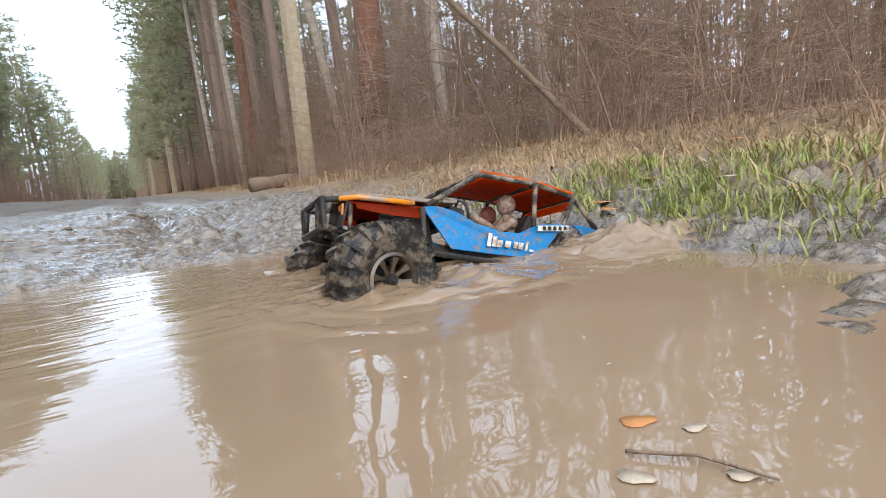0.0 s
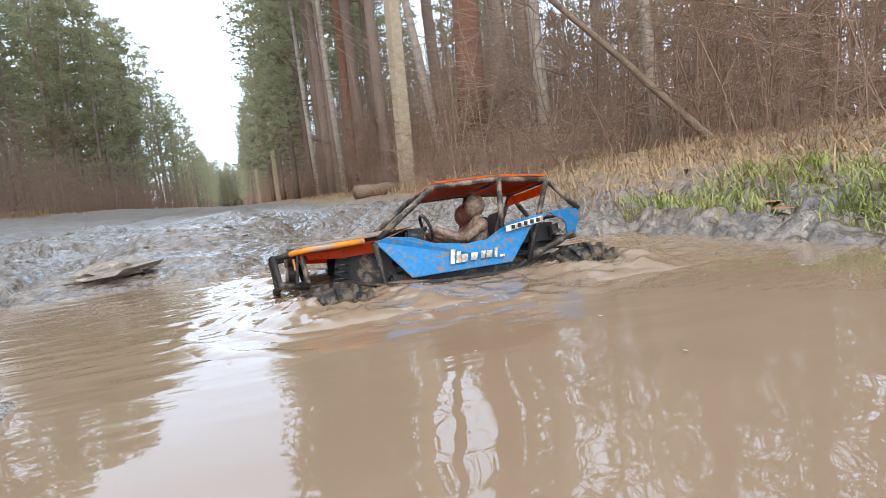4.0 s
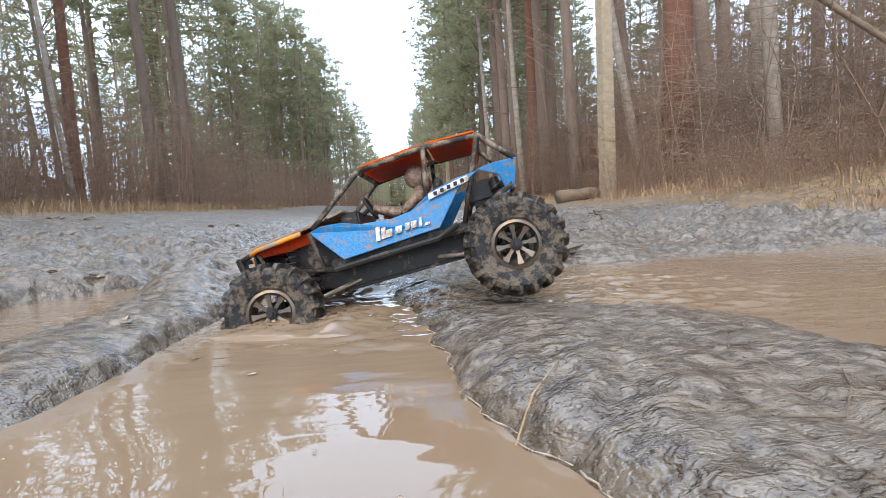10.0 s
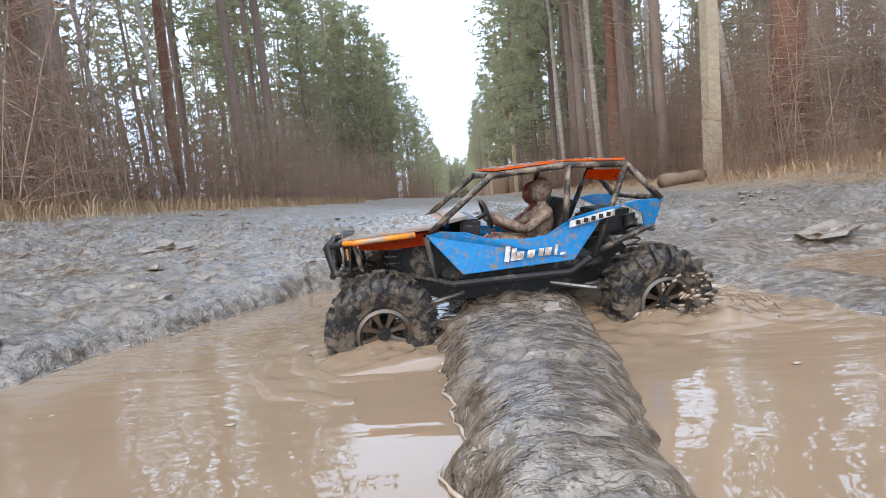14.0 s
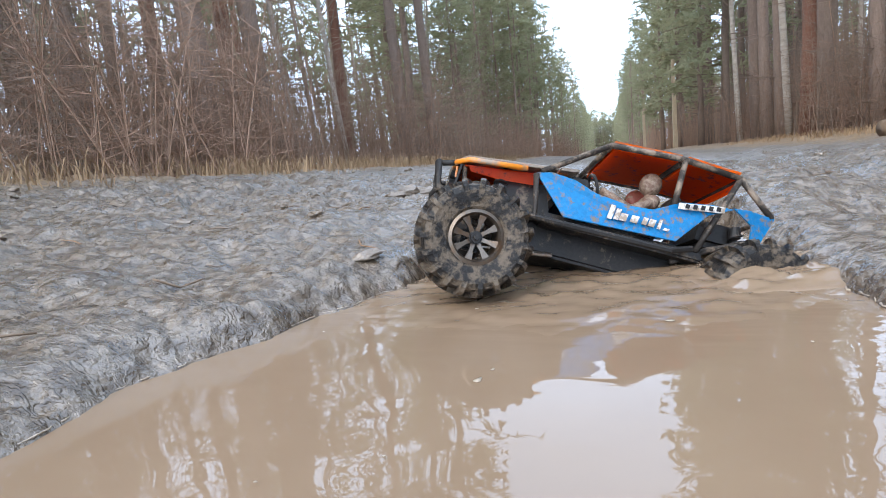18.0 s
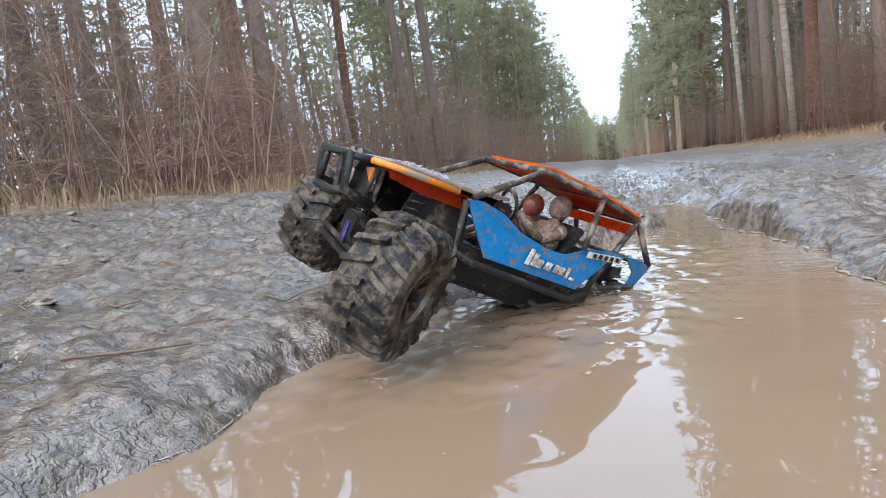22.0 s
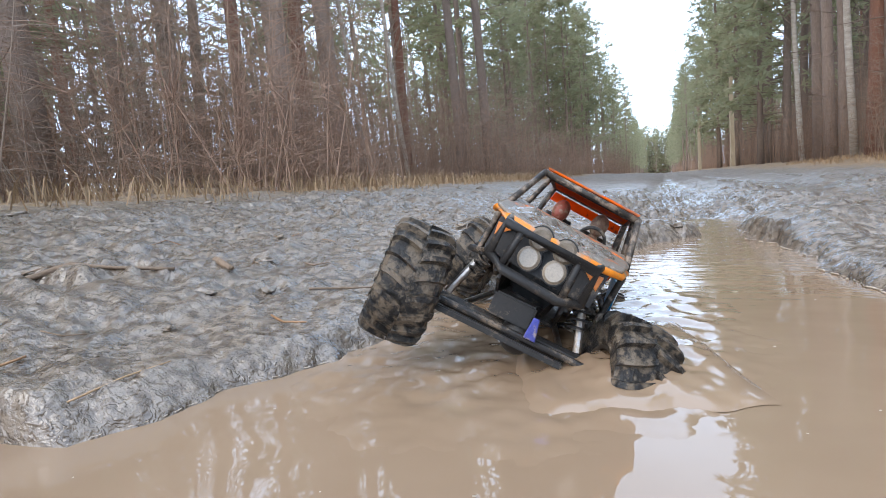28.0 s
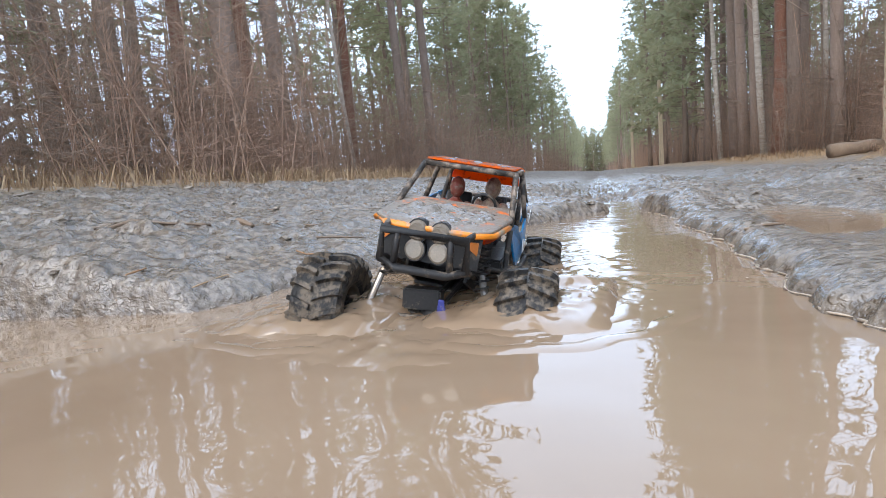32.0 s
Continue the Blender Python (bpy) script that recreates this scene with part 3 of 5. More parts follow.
def make_shrub(seed, n, h, width, material, label):
    """A bare shrub: a spray of thin stems with side twigs."""
    rng = random.Random(seed)
    v, f = [], []
    for _ in range(n):
        a, rr = rng.uniform(0, 6.283), width * math.sqrt(rng.random())
        b = Vector((rr * math.cos(a), rr * math.sin(a), -0.1))
        hh = h * rng.uniform(0.45, 1.1)
        top = b + Vector((rng.gauss(0, 0.16), rng.gauss(0, 0.16), 1)) * hh
        path = stem_path(rng, b, top, 0.05 * hh, 5)
        r = rng.uniform(0.0018, 0.0065) * (0.6 + 0.2 * h)
        tube_verts(path, [r * (1 - 0.16 * i) for i in range(6)], 3, v, f, False)
        for _ in range(13):
            k = rng.randint(1, 4)
            d = Vector((rng.gauss(0, 0.8), rng.gauss(0, 0.8), rng.uniform(-0.2, 0.9))) * hh * rng.uniform(0.12, 0.36)
            tube_verts([path[k], path[k] + d * 0.6, path[k] + d + Vector((0, 0, -0.03 * hh))], [r * 0.5, r * 0.35, r * 0.15], 3, v, f, False)
    return tagged(mesh_ob("bare_shrub", v, f, material), label, "shrub", "bare shrubs at the forest edge")


def put(template, x, y, s=1.0, turn=0.0, lean=(0, 0)):
    """A copy of a tree or shrub, standing on the ground."""
    x += (0.04 if x < -1 else 0.034) * max(0.0, y - 8)  # the road bears off to the right
    ob = copy_thing(template, pose(x, y, ground_z(x, y) - 0.02, lean[0], lean[1], turn))
    ob.scale = (s, s, s)
    return ob


rng = random.Random(11)
PINES = [make_pine(31, 19, 0.17, 0.5, 2.3, BARK, 46, "tall pine with a grey-brown trunk and high green crown"),
         make_pine(32, 17, 0.15, 0.35, 2.4, BARK, 52, "pine with a brown trunk and a ragged green crown"),
         make_pine(33, 20, 0.19, 0.55, 2.5, BARK_RED, 36, "tall pine with a reddish trunk and high crown"),
         make_pine(34, 14, 0.12, 0.16, 2.1, BARK, 66, "younger pine with green boughs almost to the ground")]
BIRCHES = [make_birch(41, 14, 0.085, "leafless birch with a white black-flecked trunk"),
           make_birch(42, 11, 0.06, "thin leafless birch with a pale trunk")]
SHRUBS = [make_shrub(51, 34, 2.6, 0.8, TWIG, "leafless grey-brown shrub with many thin upright stems"),
          make_shrub(52, 44, 1.9, 0.9, TWIG_RED, "leafless reddish-brown brushwood standing in dry grass"),
          make_shrub(53, 26, 3.6, 0.7, TWIG, "tall leafless saplings standing close together"),
          make_shrub(54, 46, 1.2, 0.8, TWIG_RED, "low tangle of reddish bare twigs"),
          make_shrub(55, 30, 4.6, 0.9, TWIG, "dense thicket of tall leafless saplings")]
placed = []


def clear(x, y, gap):
    if all((x - a) ** 2 + (y - b) ** 2 > gap * gap for a, b in placed):
        placed.append((x, y))
        return True
    return False


# Trees that stand out beside the road: kind, x, y, size, lean.
NAMED = [
    ('p', -5.9, 5.21, 1.0, 0, 0),
    ('p', -5.92, 6.42, 0.9, 0, 0),
    ('p', -7.09, 2.68, 0.9, 0, 0),
    ('r', -8.32, 6.96, 0.75, 0, 0),
    ('p', -8.29, 5.57, 0.7, 0, 0),
    ('p', -5.82, 11.36, 0.75, 0, 0),
    ('r', -7.56, 7.81, 0.8, 0, 0),
    ('q', -5.34, 11.93, 0.85, 0, 0),
    ('q', -9.39, 28.07, 0.75, 0, 0),
    ('y', -8.98, 42.51, 0.85, 0, 0),
    ('c', -6.01, 7.42, 0.8, 0, 0),
    ('c', -6.23, 9.33, 0.9, 0, 0),
    ('p', -10.78, 6.49, 0.9, 0, 0),
    ('r', -6.59, 9.94, 0.6, 0, 0),
    ('y', -8.13, 41.14, 0.9, 0, 0),
    ('y', -8.72, 32.8, 0.85, 0, 0),
    ('y', -9.67, 73.77, 0.85, 0, 0),
    ('y', -11.32, 108.98, 1.1, 0, 0),
    ('q', -9.27, 32.24, 0.8, 0, 0),
    ('y', -7.86, 35.31, 0.9, 0, 0),
    ('y', -8.24, 43.47, 0.95, 0, 0),
    ('y', -7.76, 33.28, 0.85, 0, 0),
    ('y', -8.34, 45.43, 0.95, 0, 0),
    ('r', 3.47, 7.15, 1.15, 0, 0),
    ('b', 3.34, 7.9, 0.95, 0.0, -6.0),
    ('c', 3.27, 12.04, 0.9, 0, 0),
    ('r', 2.61, 12.77, 0.9, 0, 0),
    ('b', 2.33, 18.48, 1.0, 0, 0),
    ('q', 2.88, 10.06, 0.8, 0, 0),
    ('b', 3.43, 4.99, 0.95, 0, 0),
    ('b', 4.17, 4.11, 0.8, 0, 0),
    ('b', 4.52, 6.71, 1.0, 0, 0),
    ('r', 7.13, 6.25, 1.0, 0, 0),
    ('y', 2.0, 25.58, 1.1, 0, 0),
    ('y', 1.67, 32.63, 1.1, 0, 0),
    ('q', 2.52, 14.38, 0.9, 0, 0),
    ('b', 2.55, 13.89, 1.0, 0, 0),
    ('y', 1.27, 41.17, 1.2, 0, 0),
    ('q', 2.43, 16.48, 1.1, 0, 0),
    ('q', 2.88, 12.45, 1.0, 0, 0),
    ('q', 2.47, 15.58, 1.0, 0, 0),
    ('y', 2.23, 20.66, 1.15, 0, 0),
    ('p', 7.69, 4.75, 0.9, 0, 0),
    ('q', 7.49, 3.06, 0.8, 0, 0),
    ('c', 6.2, 2.27, 0.9, 0, 0),
    ('p', 8.67, 2.82, 1.0, 0, 0),
]
for kind, x, y, s, lx, ly in NAMED:
    placed.append((x, y))
    put({"p": PINES[0], "q": PINES[1], "r": PINES[2], "y": PINES[3], "b": BIRCHES[0], "c": BIRCHES[1]}[kind], x, y, s, rng.uniform(-20, 20), (lx, ly))
# The woods on either side, densest near the road's edge.
for side, count in ((-1, 124), (1, 125)):
    made = 0
    tries = 0
    while made < count and tries < 4000:
        tries += 1
        y = rng.uniform(-6, 75) ** 1.0 if rng.random() < 0.7 else rng.uniform(20, 140)
        depth = rng.random() ** 1.6 * 26
        x = -7.6 - depth - 0.055 * y if side < 0 else 3.9 + depth - 0.042 * y
        if y < 5 and depth < 2:
            continue
        if not clear(x, y, 1.1):
            continue
        made += 1
        edge = depth < 3 and y > 16
        k = rng.choice((3, 3, 1, 0)) if edge else rng.choice((0, 1, 0, 1, 2, 0, 1, 3) if depth > 5 else (0, 1, 3))
        if rng.random() < 0.12:
            put(rng.choice(BIRCHES), x, y, rng.uniform(0.8, 1.2), rng.uniform(0, 360), (rng.gauss(0, 3), rng.gauss(0, 3)))
        else:
            put(PINES[k], x, y, rng.uniform(0.75, 1.15), rng.uniform(0, 360), (rng.gauss(0, 1.5), rng.gauss(0, 1.5)))
# Thick woods beside the left bank.
for i in range(34):
    x, y = -7.4 - 13 * rng.random() ** 1.3, rng.uniform(-5, 9)
    if clear(x, y, 0.8):
        put(rng.choice((PINES[0], PINES[1], PINES[3], BIRCHES[0], BIRCHES[1])), x, y, rng.uniform(0.7, 1.0), rng.uniform(0, 360), (rng.gauss(0, 2), rng.gauss(0, 2)))
# The far rows that close in on the road's end.
for i in range(92):
    side = -1 if i % 2 else 1
    y = 34 + 2.25 * i + rng.uniform(-2, 2)
    x = -0.8 - 0.047 * y + side * (float(np.interp(y, (34, 60, 110), (8.4, 6.6, 4.9))) + rng.uniform(0, 2.2) if side < 0 else float(np.interp(y, (34, 60, 130), (5.0, 4.6, 4.0))) + rng.uniform(0, 2.5))
    put(PINES[3 if i > 50 else rng.choice((3, 3, 1, 0))], x, y, rng.uniform(0.95, 1.3) * (0.88 if side < 0 else 1.0), rng.uniform(0, 360))
# Brushwood: a thick belt at the edge, thinner inside.
for side, count in ((-1, 112), (1, 165)):
    for i in range(count):
        y = rng.uniform(-3, 16) if rng.random() < 0.62 else rng.uniform(14, 55)
        depth = rng.random() ** 1.5 * 8
        x = -4.3 - 0.03 * max(y, 0) - depth if side < 0 else 2.9 - 0.01 * max(y, 0) + depth
        if side > 0 and y < 1:
            x += 0.4
        k = rng.choice((1, 3, 0, 1)) if depth < 1.2 else rng.choice((0, 2, 1, 2, 4) if side > 0 else (0, 1, 2, 0))
        put(SHRUBS[k], x, y, rng.uniform(0.85, 1.4), rng.uniform(0, 360))
for i in range(18):  # brambles and dead twigs on the bank
    put(SHRUBS[3], rng.uniform(1.5, 2.8), rng.uniform(-0.4, 6.5), rng.uniform(0.3, 0.55), rng.uniform(0, 360))
for t in PINES + BIRCHES + SHRUBS:  # the patterns themselves stand in the woods too
    x = rng.choice((-1, 1)) * rng.uniform(15, 25)
    t.matrix_basis = pose(x, rng.uniform(8, 40), ground_z(x, 20), 0, 0, 0)


def far_woods():
    """The depth of the forest behind: countless thin trunks, twigs and needle tufts."""
    rng = random.Random(5)
    v, f, nv, nf, lv, lf = [], [], [], [], [], []
    for i in range(900):
        side = rng.choice((-1, 1))
        y = rng.uniform(-20, 160)
        x = -0.8 - 0.01 * y + side * rng.uniform(17, 46)
        if i % 12 == 0:
            x, y = rng.uniform(-24, 18), rng.uniform(232, 262)
        h = rng.uniform(9, 17) if i % 12 else rng.uniform(14, 20)
        tube_verts([(x, y, -0.5), (x + rng.gauss(0, 0.3), y, h)], [0.16, 0.05], 4, v, f, False)
        for k in range(16):
            q = Vector((x + rng.gauss(0, 1.0), y + rng.gauss(0, 1.0), h * rng.uniform(0.4 if i % 12 else 0.1, 1.05)))
            tuft(rng, q, 0.9, nv, nf, 4)
        for k in range(9):
            tuft(rng, Vector((x + rng.gauss(0, 1.8), y + rng.gauss(0, 1.2), rng.uniform(0.1, 3.8))), 1.3, lv, lf, 4)
        for k in range(5):
            bx = x + rng.gauss(0, 1.6)
            tube_verts([(bx, y, -0.3), (bx + rng.gauss(0, 0.5), y, rng.uniform(2, 5))], [0.03, 0.01], 3, v, f, False)
    for i in range(120):  # the far bend, where the trees close over the road
        x, y, h = -25 + 0.36 * i + rng.uniform(-1, 1), rng.uniform(228, 262), rng.uniform(14, 20)
        tube_verts([(x, y, -0.5), (x + rng.gauss(0, 0.3), y, h)], [0.2, 0.05], 4, v, f, False)
        for k in range(70):
            u = rng.random()
            q = Vector((x + rng.gauss(0, 1.7 - 1.1 * u), y + rng.gauss(0, 1.5), h * (0.04 + u)))
            tuft(rng, q, 1.3, nv, nf, 4)
    tagged(mesh_ob("far_thicket", lv, lf, TWIG_RED, False), "brown leafless thicket deep in the forest", "brushwood", kind="stuff")
    tagged(mesh_ob("far_trunks", v, f, TWIG), "countless bare trunks and saplings deep in the forest", "woods", kind="stuff")
    tagged(mesh_ob("far_crowns", nv, nf, NEEDLE, False), "green pine crowns deep in the forest", "woods", kind="stuff")


far_woods()


def far_brush():
    """Brushwood under the trees along the road: countless thin stems."""
    rng = random.Random(9)
    v, f = [], []
    for i in range(2600):
        side = rng.choice((-1, 1, 1))
        y = rng.uniform(10, 60) if rng.random() < 0.6 else rng.uniform(50, 170)
        x = (-7.3 - 0.012 * y if side < 0 else 3.0 - 0.012 * y) + side * rng.random() ** 1.4 * 9
        h = rng.uniform(1.0, 3.6)
        top = Vector((x + rng.gauss(0, 0.25), y + rng.gauss(0, 0.25), h))
        r = rng.uniform(0.008, 0.02)
        tube_verts([(x, y, -0.2), Vector((x, y, 0)).lerp(top, 0.55), top], [r, r * 0.7, r * 0.2], 3, v, f, False)
        for _ in range(4):
            p = Vector((x, y, 0)).lerp(top, rng.uniform(0.3, 0.9))
            tube_verts([p, p + Vector((rng.gauss(0, 0.35), rng.gauss(0, 0.35), rng.uniform(0.1, 0.7)))], [r * 0.5, r * 0.15], 3, v, f, False)
    tagged(mesh_ob("far_brush", v, f, TWIG_RED), "countless reddish bare saplings under the roadside trees", "brushwood", kind="stuff")


far_brush()


def blades(name, spots, n, h, spread_r, material, label, kind, width=0.004):
    """Grass: bent blades on the ground round given spots."""
    rng = random.Random(len(name) + n)
    v, f, roots = [], [], []
    for cx, cy, s in spots:
        for _ in range(int(n * s)):
            a, rr = rng.uniform(0, 6.283), spread_r * math.sqrt(rng.random()) * s
            roots.append((cx + rr * math.cos(a), cy + rr * math.sin(a)))
    levels = ground_at(*np.array(roots).T).tolist()
    for (x, y), z in zip(roots, levels):
        z -= 0.01
        hh = h * rng.uniform(0.35, 1.1)
        b = rng.uniform(0, 6.283)
        d = Vector((math.cos(b), math.sin(b), 0))
        s2 = Vector((-d.y, d.x, 0)) * width * rng.uniform(0.6, 1.2)
        bend = rng.uniform(0.3, 1.3) * hh
        p = [Vector((x, y, z)), Vector((x, y, z + hh * 0.6)) + d * bend * 0.3, Vector((x, y, z + hh * rng.uniform(0.6, 1.0))) + d * bend]
        k = len(v)
        v += [tuple(p[0] - s2), tuple(p[0] + s2), tuple(p[1] - s2 * 0.8), tuple(p[1] + s2 * 0.8), tuple(p[2])]
        f += [(k, k + 1, k + 3, k + 2), (k + 2, k + 3, k + 4)]
    return tagged(mesh_ob(name, v, f, material, False), label, kind, kind="stuff")


gr = random.Random(3)
blades("green_grass", [(0.93 + 0.6 * gr.random() ** 1.2, gr.uniform(0.02, 0.85), gr.uniform(0.4, 1.1)) for _ in range(60)], 75, 0.058, 0.09, GRASS,
       "bright green grass tufts on the bank beside the rut", "grass", 0.0016)
blades("bank_straw", [(gr.uniform(0.98, 2.9), gr.uniform(-0.3, 2.2), gr.uniform(0.5, 1.2)) for _ in range(100)], 55, 0.075, 0.2, STRAW,
       "dry straw-coloured grass on the bank", "grass", 0.0022)
blades("roadside_straw", [(1.75 + gr.random() * 1.8, y, gr.uniform(0.6, 1.5)) for y in (gr.uniform(2, 16) for _ in range(150))], 42, 0.14, 0.35, STRAW,
       "tall dry grass at the foot of the forest", "grass", 0.0035)
blades("forest_edge_straw", [(-3.3 - gr.random() * 1.5, gr.uniform(-1.5, 14), gr.uniform(0.6, 1.4)) for k in range(140)], 55, 0.2, 0.35, STRAW,
       "rusty dry grass along the forest edge", "grass", 0.003)


# ---- poles, logs and sticks ----
def make_pole(x, y, h, r, lean, label):
    v, f = [], []
    sq = [(-1, -1), (1, -1), (1, 1), (-1, 1)]
    for z, s in ((-0.4, 1.0), (h * 0.5, 0.86), (h, 0.72)):
        for a, b in sq:
            for da, db in ((0.12 * a, 0), (0, 0.12 * b)):
                v.append((r * s * (a - da), r * s * (b - db), z))
    for i in range(2):
        for k in range(8):
            f.append((i * 8 + k, i * 8 + (k + 1) % 8, i * 8 + 8 + (k + 1) % 8, i * 8 + 8 + k))
    f.append(tuple(range(16, 24)))
    ob = mesh_ob("utility_pole", v, f, CONCRETE, False)
    ob.matrix_basis = pose(x, y, ground_z(x, y), lean[0], lean[1], 12)
    return tagged(ob, label, "pole", "poles beside the road")


make_pole(2.18, 6.5, 8.5, 0.084, (0, 0.5), "weathered concrete utility pole at the forest edge")
make_pole(2.04, 30.0, 4.45, 0.1, (0, 0), "distant grey pole beside the road")
make_pole(1.77, 51.5, 3.9, 0.12, (0, 0), "distant short grey post beside the road")


def log_thing(name, points, radii, material, label, category="log", sides=9, group=""):
    v, f = [], []
    rng = random.Random(len(points) * 7 + int(radii[0] * 1000))
    pts = [Vector(p) for p in points]
    fine, rad = [], []
    for i in range(len(pts) - 1):
        for k in range(4):
            t = k / 4
            fine.append(pts[i].lerp(pts[i + 1], t) + Vector([rng.gauss(0, 0.08 * radii[i]) for _ in range(3)]))
            rad.append((radii[i] * (1 - t) + radii[i + 1] * t) * rng.uniform(0.88, 1.1))
    fine.append(pts[-1])
    rad.append(radii[-1])
    tube_verts(fine, rad, sides, v, f)
    return tagged(mesh_ob(name, v, f, material), label, category, group)


def on_ground(points, lift=0.0):
    return [(x, y, ground_z(x, y) + lift) for x, y in points]


log_thing("fallen_log", on_ground([(1.4, 6.1), (1.95, 6.28)], 0.07), [0.085, 0.075], WOOD, "short cut log lying in dry grass by the pole")
log_thing("fallen_log", on_ground([(-5.1, 1.85), (-4.6, 2.3), (-4.2, 2.72)], 0.035), [0.05, 0.045, 0.025], WOOD, "thin fallen trunk lying on the mud before the forest")
log_thing("fallen_log", on_ground([(-5.3, 1.3), (-4.85, 1.85)], 0.03), [0.045, 0.03], WOOD, "dead branch lying on the mud before the forest")
log_thing("leaning_trunk", [(2.68, 1.95, 0.12), (2.48, 2.6, 0.84), (2.27, 3.3, 1.57), (1.97, 4.3, 2.67)], [0.026, 0.023, 0.02, 0.014], WOOD, "bare thin trunk leaning over beside the bank", "trunk")
log_thing("bent_branch", [(3.2, 3.6, 0.28), (2.72, 3.95, 0.37), (2.45, 4.05, 0.2)], [0.015, 0.013, 0.008], WOOD, "pale dead branch arched over dry grass", "branch", 6)


def mud_slab(x, y, lx, ly, h, turn, material, label, name="mud_clod"):
    """A torn clod or slab with a rough top."""
    rng = random.Random(int((x + 9) * 1000 + (y + 9) * 77))
    bm = bmesh.new()
    bmesh.ops.create_icosphere(bm, subdivisions=3 if lx > 0.04 else 2, radius=1.0)
    for vert in bm.verts:
        c = vert.co
        k = 1 + 0.7 * noise.noise(c * 1.9 + Vector((x * 9, y * 9, 0))) + 0.45 * noise.noise(c * 4.3 + Vector((x * 5, 0, 0))) + 0.2 * noise.noise(c * 9)
        vert.co = Vector((c.x * lx * k, c.y * ly * k, c.z * h * (k if c.z > 0 else 0.6)))
    me = bpy.data.meshes.new(name)
    bm.to_mesh(me)
    bm.free()
    me.materials.append(material)
    ob = new(name, me)
    ob.matrix_basis = pose(x, y, ground_z(x, y) + h * 0.15, rng.uniform(-8, 8), rng.uniform(-8, 8), turn)
    return tagged(ob, label, "clod", "clods of mud on the road")


clods = random.Random(21)
for i in range(150):
    while True:
        x, y = clods.uniform(-3.2, 1.2), clods.uniform(-0.8, 3.8)
        if ground_z(x, y) > 0.035 and not (-1.3 < x < 0.5 and y < 0.05):
            break
    s = clods.uniform(0.4, 1.0) * (1 + 0.25 * max(y - 1, 0))
    mud_slab(x, y, 0.026 * s, 0.016 * s, 0.009 * s, clods.uniform(0, 180), MUD, "small torn clod of wet mud")
for x, y, lx, ly, h, turn in ((0.95, 0.13, 0.05, 0.022, 0.014, 70), (0.93, 0.36, 0.04, 0.025, 0.014, 100),
                              (-0.15, 0.92, 0.07, 0.035, 0.022, 10), 
                              (-2.57, 0.12, 0.1, 0.03, 0.016, 15), (-1.8, 1.2, 0.07, 0.04, 0.025, 40), ):
    mud_slab(x, y, lx, ly, h, turn, MUD, "torn slab of wet mud at the rut's edge", "mud_slab")


def litter(points, r, material, label, name):
    return log_thing(name, points, [r, r * 0.9] + [r * 0.6] * (len(points) - 2), material, label, "stick", 5, "sticks and needles on the mud")


litter(on_ground([(-2.01, -0.08), (-1.97, -0.1), (-1.95, -0.105)], 0.005), 0.008, WOOD, "chip of brown wood pressed into the mud", "wood_chip")
litter(on_ground([(-2.19, -0.32), (-2.13, -0.26), (-2.08, -0.23), (-2.01, -0.17)], 0.003), 0.0055, WOOD, "dark stick pressed into the mud", "stick")
litter(on_ground([(-1.78, -0.5), (-1.77, -0.45), (-1.76, -0.4)], 0.003), 0.0012, STRAW, "fallen brown pine needles on the mud", "pine_needle")
litter(on_ground([(-1.78, -0.12), (-1.74, -0.09), (-1.7, -0.04)], 0.004), 0.0022, WOOD, "brown stick trodden into the bank", "stick")
litter(on_ground([(-0.43, 0.0), (-0.41, 0.03), (-0.38, 0.07)], 0.002), 0.0009, STRAW, "yellow pine needle bundle on the ridge", "pine_needle")
litter(on_ground([(-0.25, 0.06), (-0.225, 0.1), (-0.2, 0.115), (-0.18, 0.15)], 0.002), 0.0008, WOOD, "thin dark root on the muddy ridge", "root")
litter(on_ground([(-0.3, -0.06), (-0.265, -0.065), (-0.235, -0.035), (-0.215, -0.005)], 0.002), 0.0008, WOOD, "thin dark root on the muddy ridge", "root")
litter(on_ground([(-0.93, -0.08), (-0.89, -0.05), (-0.86, -0.06)], 0.003), 0.003, WOOD, "dark twig on the narrow ridge", "stick")
litter([(0.4, -0.118, 0.003), (0.42, -0.14, 0.004), (0.43, -0.17, 0.003)], 0.0011, WOOD, "dark twig floating in the water", "stick")
sticks = random.Random(8)
for i in range(46):
    while True:
        x, y = sticks.uniform(-2.4, 1.0), sticks.uniform(-0.75, 1.2)
        if ground_z(x, y) > 0.04:
            break
    a, ll = sticks.uniform(0, 6.28), sticks.uniform(0.02, 0.07)
    litter(on_ground([(x, y), (x + ll * 0.5 * math.cos(a), y + ll * 0.5 * math.sin(a)), (x + ll * math.cos(a + 0.3), y + ll * math.sin(a + 0.3))], 0.004),
           sticks.uniform(0.0008, 0.002), sticks.choice((WOOD, NEEDLE_DRY, WOOD)), "short twig lying on the wet mud", "twig")


